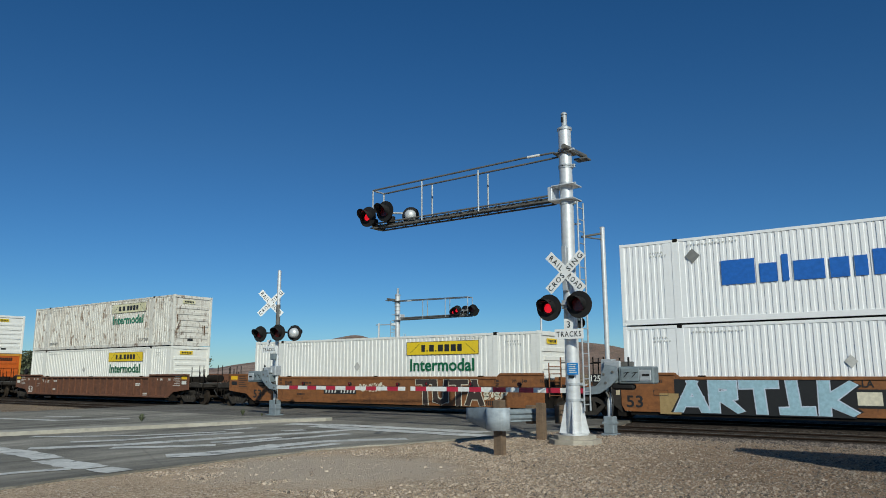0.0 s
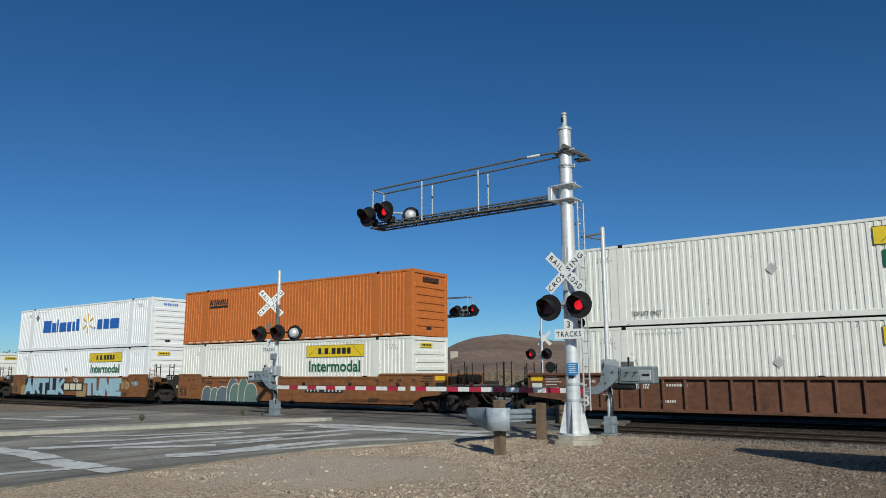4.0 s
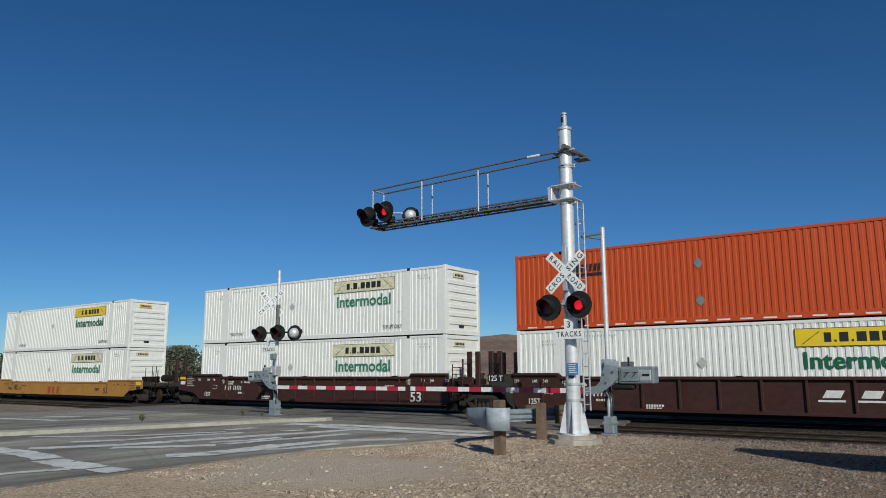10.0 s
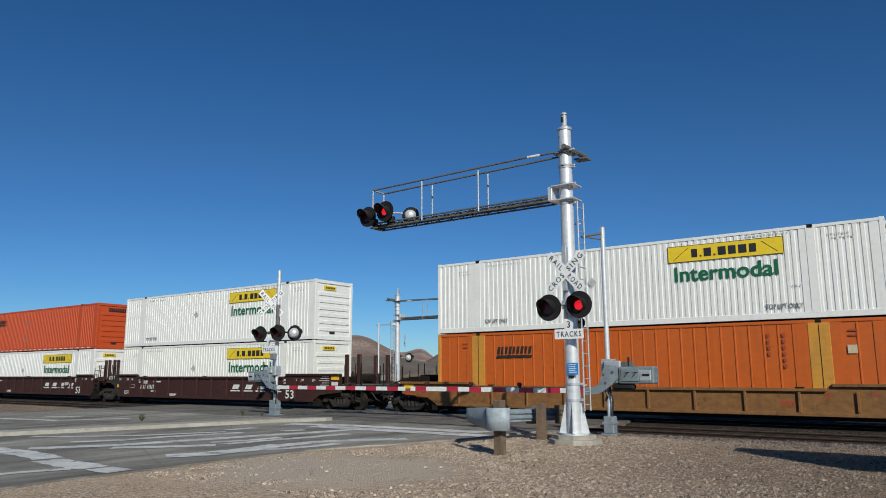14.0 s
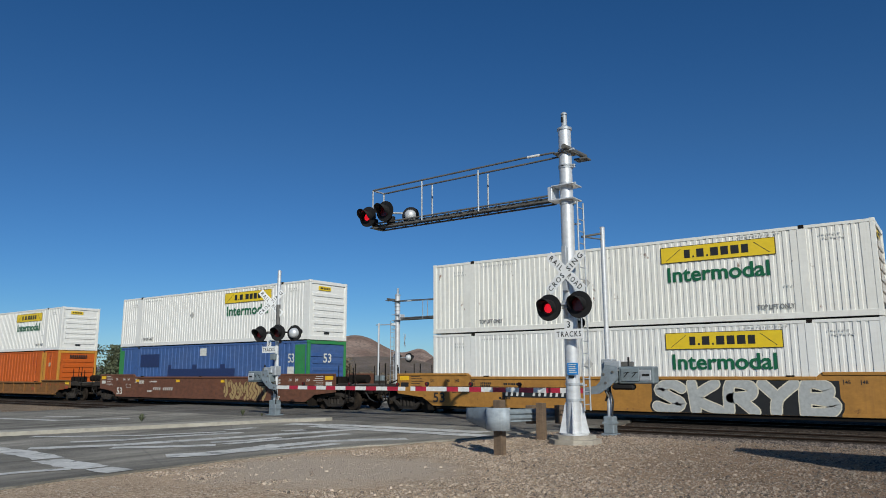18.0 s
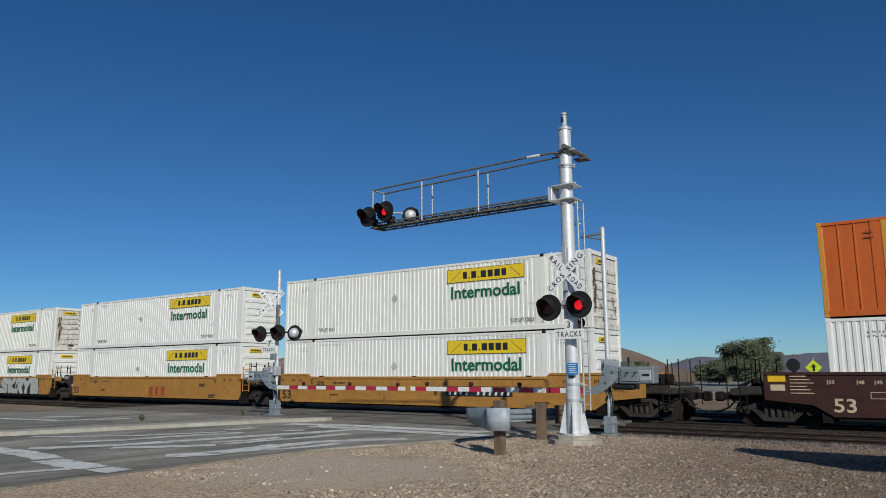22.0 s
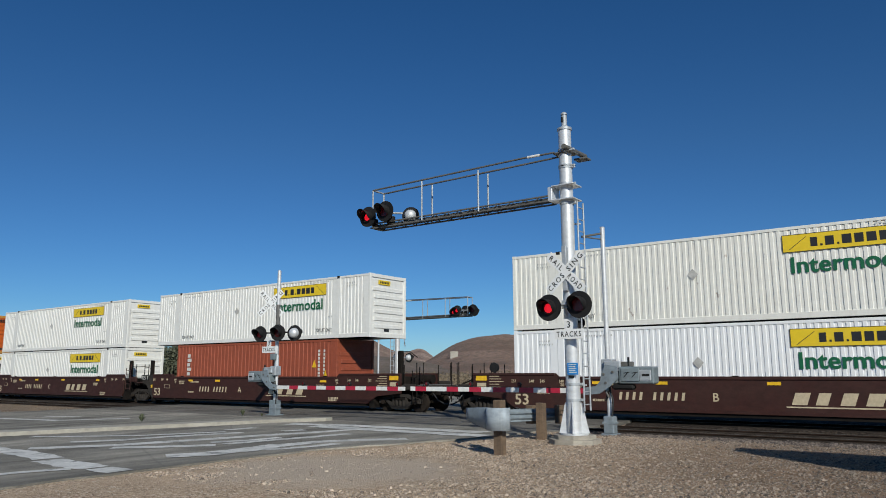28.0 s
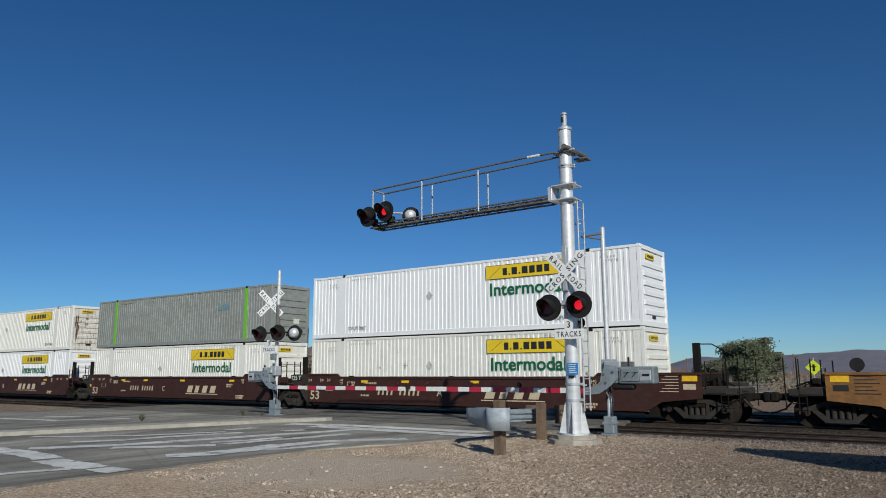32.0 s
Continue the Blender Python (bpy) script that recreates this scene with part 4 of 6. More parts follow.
def glyphs(b, x0, x1, z0, z1, n, y, lean=0.0, tall=()):
    """A row of plain blocks in place of a trade mark's letters."""
    w = (x1 - x0) / n
    for i in range(n):
        a, e = x0 + i * w + w * .08, x0 + (i + 1) * w - w * .08
        h = z1 if (not tall or i in tall) else z0 + (z1 - z0) * .72
        q = a + (e - a) * (.78, .6, .7)[i % 3]
        b.prism([(a, z0), (q, z0), (q + lean * (h - z0), h), (a + lean * (h - z0), h)], y - .003, y)
    return b


def blocks(parent, ink, x0, x1, z0, z1, n, y, lean=0.0, tall=(), name="trade_block"):
    """The same row with every block a part of its own."""
    w = (x1 - x0) / n
    for i in range(n):
        a, e = x0 + i * w + w * .08, x0 + (i + 1) * w - w * .08
        h = z1 if (not tall or i in tall) else z0 + (z1 - z0) * .72
        q = a + (e - a) * (.78, .6, .7)[i % 3]
        part(name, B().prism([(a, z0), (q, z0), (q + lean * (h - z0), h), (a + lean * (h - z0), h)], y - .003, y), ink, parent)


def sized_bars(parent, ink, x0, x1, z0, z1, sizes, y, name="trade_block"):
    """A row of plain bars, one for each sign of a trade mark: sizes (width, height) relative to the tallest."""
    k = (x1 - x0) / (sum(w for w, h in sizes) + .2 * (len(sizes) - 1))
    x = x0
    for w, h in sizes:
        part(name, B().prism([(x, z0), (x + w * k, z0), (x + w * k, z0 + (z1 - z0) * h), (x, z0 + (z1 - z0) * h)], y - .003, y), ink, parent)
        x += (w + .2) * k


def corrugated(length, pitch, style, flats, side):
    """The long wall: a folded sheet, or a flat one with narrow ribs."""
    xs = [(.13, 0.0)]
    x = .16
    out, deep = 0.0, .021
    while x < length - .13 - pitch:
        if any(a < x + pitch and x < e for a, e in flats):
            xs += [(x, out), (x + pitch, out)]
        elif style == "fold":
            xs += [(x, out), (x + pitch * .08, deep), (x + pitch * .44, deep), (x + pitch * .54, out)]
        else:
            xs += [(x, deep), (x + pitch * .86, deep), (x + pitch * .89, out), (x + pitch * .97, out)]
        x += pitch
    xs += [(length - .13, out)]
    y0 = -CW + .012
    v = []
    for px_, d in xs:
        for z in (.2, CH - .1):
            v.append((px_, (y0 + d) * side, z))
    f = [(2 * i, 2 * i + 2, 2 * i + 3, 2 * i + 1) for i in range(len(xs) - 1)]
    return B().add(v, [q if side > 0 else q[::-1] for q in f])


def container(name, label, wall, length=CL, pitch=.212, style="fold", post=None, corner=None, end=None, wide=.13):
    post, corner = post or wall, corner or wall
    th = thing(name, label, "container", "containers on the train")
    lifts = (1.98, length - 1.98) if length > 13 else ()
    flats = [(x - wide - .03, x + wide + .03) for x in lifts]
    for side in (1, -1):
        part("side_wall", corrugated(length, pitch, style, flats, side), wall, th)
        y0, y1 = sorted((side * -CW, side * (-CW + .06)))
        part("bottom_rail", B().cbox(.1, length - .1, y0, y1, .018, .205, .006), wall, th)
        part("top_rail", B().cbox(.1, length - .1, y0, y1, CH - .115, CH - .018, .006), wall, th)
        for x in (0, length - .14):
            part("corner_post", B().cbox(x, x + .14, min(side * -CW, side * (-CW + .14)), max(side * -CW, side * (-CW + .14)), .12, CH - .12, .008), corner, th)
            for z in (0, CH - .12):
                part("corner_casting", B().cbox(x - .004, x + .144, min(side * (-CW - .004), side * (-CW + .16)), max(side * (-CW - .004), side * (-CW + .16)), z, z + .12, .01), corner, th)
        for x in lifts:
            if wide > .2:
                part("post_seam", B().box(x - .012, x + .012, min(side * (-CW - .005), side * (-CW - .002)), max(side * (-CW - .005), side * (-CW - .002)), .2, CH - .15), UNDER, th)
            part("lift_post", B().cbox(x - wide, x + wide, min(side * (-CW - .002), side * (-CW + .1)), max(side * (-CW - .002), side * (-CW + .1)), .16, CH - .1, .008), post, th)
            part("lift_fitting", B().cbox(x - .085, x + .085, min(side * (-CW - .008), side * (-CW + .14)), max(side * (-CW - .008), side * (-CW + .14)), CH - .12, CH + .004, .01), UNDER, th, "dark lifting fitting")
    roof = B()
    n = int(length / .45)
    v = []
    for i in range(n + 1):
        x = .08 + (length - .16) * i / n
        z = CH - .03 - (.012 if i % 2 else 0)
        v += [(x, -CW + .05, z - .004), (x, 0, z + .012), (x, CW - .05, z - .004)]
    roof.add(v, [(3 * i + j, 3 * i + 3 + j, 3 * i + 4 + j, 3 * i + 1 + j) for i in range(n) for j in (0, 1)])
    part("roof", roof, wall, th)
    part("floor", B().box(.1, length - .1, -CW + .06, CW - .06, .1, .16), UNDER, th)
    # end walls with flat ribs across
    for x, s in ((length, 1), (0, -1)):
        e = B().box(min(x - .09 * s, x - .05 * s), max(x - .09 * s, x - .05 * s), -CW + .1, CW - .1, .1, CH - .05)
        part("end_wall", e, end or wall, th)
        part("end_sill", B().cbox(min(x - .1 * s, x - .004 * s), max(x - .1 * s, x - .004 * s), -CW + .14, CW - .14, .0, .2, .008), end or corner, th)
        part("end_header", B().cbox(min(x - .1 * s, x - .004 * s), max(x - .1 * s, x - .004 * s), -CW + .14, CW - .14, CH - .17, CH - .01, .008), corner, th)
        if s > 0:
            for i in range(6):
                z = .42 + i * .34
                part("end_rib", B().cbox(x - .06, x - .012, -CW + (.32 if i < 5 else .2), CW - .2, z, z + .17, .012), end or wall, th)
            part("end_plate", B().box(x - .055, x - .04, -.25, .1, .28, .4), BLACK_INK, th)
    return th


def small_marks(th, ink, length=CL, y=-CW - .006):
    """Marks too small to read: rows of little bars."""
    b = B()
    r = random.Random(5)
    for x0, x1, z in ((2.4, 4.0, 2.6), (1.1, 1.55, 2.45), (1.1, 1.7, 2.33), (length - 1.5, length - .9, 2.5), (length - 1.4, length - .8, 2.38), (12.3, 13.6, 2.68), (length - 2.6, length - 2.3, 1.0)):
        if x1 < length:
            x = x0
            while x < x1:
                w = r.uniform(.04, .09)
                b.box(x, x + w * .7, y - .002, y, z, z + .055)
                x += w + .04
    tagged(part("small_mark", b, ink, th), kind="stuff")


def house_marks(th, panel, word=GREEN_INK, ink=BLACK_INK):
    """Yellow panel with dark blocks, a green word below, and the loading notes."""
    y = -CW - .004
    lp = part("logo_panel", B().cbox(9.75, 13.41, y - .004, y, 2.065, 2.62, .002), panel, th, "yellow rectangular trade panel")
    b = B()
    sized_bars(lp, ink, 10.55, 12.6, 2.2, 2.48, ((.5, 1), (.16, .22), (.62, 1), (.16, .22), (.66, 1), (.62, 1), (.66, 1), (.56, 1)), y - .006)
    for x0, x1, z0, z1 in ((9.75, 13.41, 2.065, 2.082), (9.75, 13.41, 2.603, 2.62), (9.75, 9.767, 2.08, 2.6), (13.393, 13.41, 2.08, 2.6)):
        b.box(x0, x1, y - .007, y - .005, z0, z1)
    for s, x in ((1, 12.75), (-1, 10.45)):
        sl = B().prism([(x, 2.52), (x + .03 * s, 2.52), (x + .5 * s, 2.14), (x + .47 * s, 2.14)] if s > 0 else [(x + .5 * s, 2.14), (x + .53 * s, 2.14), (x + .03 * s, 2.52), (x, 2.52)], y - .007, y - .005)
        part("slanted_line", sl, ink, lp)
    part("panel_border", b, ink, lp, "thin dark border line")
    part("lettering", words("Intermodal", .48, word, 3.24, bold=.03), word, th, "green word Intermodal", pose(9.95, y - .004, 1.42))
    me = words("TOP LIFT ONLY", .15, GREY_INK, 1.08)
    for x in (2.3, 12.75):
        part("lettering", me, GREY_INK, th, at=pose(x, y - .006, .34))
    small_marks(th, FAINT_INK)
    ep = part("end_label", B().cbox(CL - .01, CL - .005, -.72, .12, 2.42, 2.62, .001), panel, th, "small yellow label")
    e = B()
    for i in range(6):
        e.box(CL - .005, CL - .002, -.6 + .11 * i, -.52 + .11 * i, 2.47, 2.57)
    tagged(part("label_mark", e, ink, ep), kind="stuff")
    # repaired patch
    part("patch", B().prism([(6.75, 1.62), (6.93, 1.42), (7.11, 1.62), (6.93, 1.82)], y - .004, y), SCUFF, th, "pale grey patch set on its corner")


def bar_mark(th, x, z, w=1.55):
    y = -CW - .006
    blocks(th, BLACK_INK, x, x + w, z, z + .27, 9, y, .15)
    b = B()
    b.prism([(x - .03, z - .16), (x + w - .03, z - .16), (x + w, z - .06), (x, z - .06)], y - .003, y)
    part("underline", b, BLACK_INK, th)
    e = B()
    for i in range(8):
        e.box(CL - .008, CL - .004, -.55 + .15 * i, -.44 + .15 * i, 2.45, 2.6)
    e.box(CL - .008, CL - .004, -.55, .6, 2.38, 2.42)
    tagged(part("end_mark", e, BLACK_INK, th), kind="stuff")


def make_white():
    t = {}
    for key, wall, panel, lab in (("plain", WHITE, YELLOW_SIGN, "white corrugated container with a yellow and green trade panel"),
                                  ("worn", CREAM, YELLOW_SIGN, "cream white corrugated container with a rust-stained end"),
                                  ("cream", CREAM, YELLOW_SIGN, "cream white corrugated container with a yellow and green trade panel"),
                                  ("stained", STAINED, PALE_YELLOW, "rust stained white corrugated container with a faded trade panel"),
                                  ("faded", WHITE, PALE_YELLOW, "white corrugated container with a bleached yellow trade panel"),
                                  ("bright", SNOW, YELLOW_SIGN, "clean bright white corrugated container with a yellow trade panel")):
        c = container("shipping_container", lab, wall, end=RUSTY_END if key in ("stained", "worn") else None)
        if key in ("stained", "worn"):
            q = random.Random(len(key))
            for i in range(11):
                y0 = q.choice((-1.02, -.95, -.88, .7, .85)) + q.uniform(-.05, .05)
                z1, ln, wd = q.uniform(.9, 2.35), q.uniform(.25, .8), q.uniform(.015, .05)
                z0 = max(.22, z1 - ln)
                part("rust_run", B().add([(CL + .001 + .0004 * i, y0 - wd, z1), (CL + .001 + .0004 * i, y0 + wd, z1 - .03), (CL + .001 + .0004 * i, y0 + wd * .3, z0), (CL + .001 + .0004 * i, y0 - wd * .4, z0 + .05)], [(0, 1, 2, 3)]), RUST_RUN, c, "brown rust run")
        house_marks(c, panel, PALE_GREEN_INK if panel is PALE_YELLOW else GREEN_INK)
        t[key] = c
    return t


def make_others():
    t = {}
    for key, wall, style, pitch, post, lab in (("orange", ORANGE, "rib", .43, YELLOW_POST, "orange ribbed container with ochre lifting posts"),
                                               ("dull", DULL_ORANGE, "fold", .212, None, "sun-dulled orange corrugated container"),
                                               ("red", RED_ORANGE, "fold", .212, None, "bright red orange corrugated container")):
        c = container("shipping_container", lab, wall, CL, pitch, style, post, post, wide=.3 if post else .13)
        bar_mark(c, 2.85 if key == "orange" else 2.2, 2.05)
        if key == "orange":
            upright = B()
            for x, n in ((12.7, 4), (13.14, 6)):
                for i in range(n):
                    upright.box(x, x + .09, -CW - .009, -CW - .006, 2.38 - i * .19, 2.5 - i * .19)
            for x, z in ((1.25, 2.45), (1.25, 2.3), (14.95, 2.5), (14.95, 2.36)):
                upright.box(x, x + .24, -CW - .009, -CW - .006, z, z + .05)
            tagged(part("stencil_mark", upright, RED_INK, c), kind="stuff")
            part("white_label", B().box(14.9, 15.15, -CW - .009, -CW - .006, 1.85, 2.1), BUFF_INK, c, "small buff data label")
        else:
            for z in (.75, 2.0):
                part("patch", B().prism([(6.84, z), (7.0, z - .2), (7.16, z), (7.0, z + .2)], -CW - .004, -CW), CABINET, c, "blue grey diamond patch")
            s = B()
            for i in range(22):
                s.box(.5 + .7 * i, .9 + .7 * i, -CW - .004, -CW - .001, .06, .11)
            tagged(part("reflector_tape", s, STRIPE_WHITE, c), kind="stuff")
        t[key] = c
    c = container("shipping_container", "white corrugated container with blue lettering blocks and a yellow spark", SNOW)
    y = -CW - .008
    sized_bars(c, BLUE_INK, 3.45, 8.1, 1.2, 2.04, ((1.5, .95), (.75, .72), (.28, 1), (1.25, .72), (.75, .72), (.5, .72), (.5, .9)), y)
    sized_bars(c, BLUE_INK, 10.35, 12.8, 1.2, 2.04, ((.7, .72), (.8, .72), (1.25, .72)), y)
    part("trade_dot", B().box(9.98, 10.12, y - .003, y, 1.22, 1.36), BLUE_INK, c)
    for i in range(6):
        b = B()
        a = radians(30 + 60 * i)
        u, w = Vector((math.cos(a), math.sin(a))), Vector((-math.sin(a), math.cos(a)))
        o = Vector((9.2, 1.62))
        b.prism([tuple(o + u * .2 - w * .035), tuple(o + u * .62 - w * .07), tuple(o + u * .66), tuple(o + u * .62 + w * .07), tuple(o + u * .2 + w * .035)], y - .003, y)
        part("spark_stroke", b, GOLD_INK, c, "yellow stroke of the spark")
    part("placard", B().prism([(2.3, 2.25), (2.55, 2.0), (2.8, 2.25), (2.55, 2.5)], y - .002, y), GREY_INK, c, "grey diamond placard")
    e = B()
    glyphs(e, 0, 1.0, 0, .12, 8, 0)
    part("end_mark", e.moved(Matrix.Translation((CL - .006, -.5, 2.46)) @ Matrix.Rotation(math.pi / 2, 4, 'Z')), BLUE_INK, c)
    small_marks(c, FAINT_INK)
    t["spark"] = c
    c = container("shipping_container", "faded blue corrugated container with green corner posts", BLUE, pitch=.34, corner=GREEN_POST)
    b = B()
    b.box(2.25, 4.1, y - .003, y, 1.72, 2.44)
    part("painted_out_patch", b, NAVY, c, "dark blue painted-over patch")
    part("painted_out_patch", B().box(4.97, 10.8, y - .003, y, 1.12, 1.6), NAVY, c)
    for x0, x1 in ((5.0, 5.3), (7.2, 7.6), (9.6, 10.0)):
        part("painted_out_patch", B().box(x0, x1, y - .0045, y - .001, 1.6, 1.82), NAVY, c)
    for x0, x1, z0, z1 in ((7.85, 8.4, 2.28, 2.68), (14.75, 15.2, 1.2, 1.65)):
        part("white_label", B().box(x0, x1, y - .003, y, z0, z1), WHITE_INK, c)
    part("lettering", words("53", .42, WHITE_INK, .42), WHITE_INK, c, at=pose(14.77, y, 1.85))
    part("lettering", words("53", .42, WHITE_INK, .55), WHITE_INK, c, at=pose(CL + .004, -.3, 1.85, 0, 0, 90))
    for x in (1.02, CL - 1.3):
        part("green_panel", B().cbox(x - .9 if x < 5 else x + .4, x - .5 if x < 5 else x + 1.1, y - .002, y + .002, .2, CH - .2, .001), GREEN_POST, c)
    t["blue"] = c
    c = container("shipping_container", "weathered grey corrugated container with lime green lifting posts", GREY, post=LIME)
    blocks(c, plain("faded_teal_ink", (0.14, 0.27, 0.33), 0.6), 11.9, 12.9, 1.75, 2.05, 4, y)
    small_marks(c, GREY_INK)
    part("end_label", B().box(CL - .008, CL - .004, .2, .6, .95, 1.2), WHITE_INK, c)
    t["grey"] = c
    c = container("shipping_container", "rust red corrugated forty foot container", RUST_RED, 12.192, .28)
    b = B()
    for i in range(6):
        b.box(.95, 1.2 + .1 * (i % 2), y - .003, y, 2.2 - i * .24, 2.38 - i * .24)
    for i in range(9):
        b.box(11.0, 11.12, y - .003, y, 2.3 - i * .17, 2.42 - i * .17).box(11.35, 11.45, y - .003, y, 2.3 - i * .17, 2.42 - i * .17)
    tagged(part("stencil_mark", b, WHITE_INK, c, "white marks one above another"), kind="stuff")
    part("warning_label", B().prism([(10.6, 1.6), (10.9, 1.6), (10.75, 1.95)], y - .003, y).prism([(11.36, 1.2), (11.6, 1.2), (11.48, 1.5)], y - .003, y), GOLD_INK, c, "yellow warning triangles")
    t["rust"] = c
    return t


boxes = make_white()
boxes.update(make_others())
used = set()
movers = []


def load(key, s, z, dx=0.0):
    if key in used:
        c = copy_thing(boxes[key], Matrix.Identity(4))
    else:
        c = boxes[key]
        used.add(key)
    movers.append((c, s + dx, z))
    return c


# ---- the train: well cars ----
def truck(th, x):
    """Two axles, four wheels, side frames with springs."""
    tr = part("truck", B().cbox(x - .25, x + .25, -1.0, 1.0, .45, .72, .03).cyl((x, 0, .72), (x, 0, .86), .22, 12), UNDER, th, "grimy cast steel truck")
    for ax in (x - .89, x + .89):
        w = B().cyl((0, -1.0, 0), (0, 1.0, 0), .08, 10)
        for y in (-.75, .75):
            s = 1 if y > 0 else -1
            w.cyl((0, y - .06, 0), (0, y + .06, 0), .42, 24).cyl((0, y - .075 * s, 0), (0, y - .055 * s, 0), .45, 24)
            for k in range(6):
                a = k * math.pi / 3
                w.cyl((.27 * math.cos(a), y + .055 * s, .27 * math.sin(a)), (.27 * math.cos(a), y + .075 * s, .27 * math.sin(a)), .05, 6)
        part("wheelset", w, WHEEL, tr, at=pose(ax, 0, .42))
    for y in (-1.0, 1.0):
        f = B().prism([(x - 1.13, .36), (x - 1.13, .54), (x - .8, .62), (x - .42, .78), (x + .42, .78), (x + .8, .62), (x + 1.13, .54), (x + 1.13, .36), (x + .95, .36), (x + .95, .46), (x + .7, .5), (x + .36, .64), (x - .36, .64), (x - .7, .5), (x - .95, .46), (x - .95, .36)], y - .07, y + .07)
        f.prism([(x - .8, .5), (x - .62, .5), (x - .3, .26), (x + .3, .26), (x + .62, .5), (x + .8, .5), (x + .42, .14), (x - .42, .14)], y - .066, y + .066)
        f.box(x - .4, x - .3, y - .06, y + .06, .24, .66).box(x + .3, x + .4, y - .06, y + .06, .24, .66)
        part("side_frame", f, FRAME, tr, "cast steel side frame")
        part("bolster_end", B().cbox(x - .27, x + .27, y - .1, y + .1, .5, .62, .02), UNDER, tr)
        for k in (-.19, 0, .19):
            part("spring", B().cyl((x + k, y, .265), (x + k, y, .5), .085, 10), FRAME, tr)
        for ax in (x - .89, x + .89):
            part("bearing_cap", B().cyl((ax, y * 1.06, .42), (ax, y * 1.13, .42), .09, 12), WHEEL, tr)


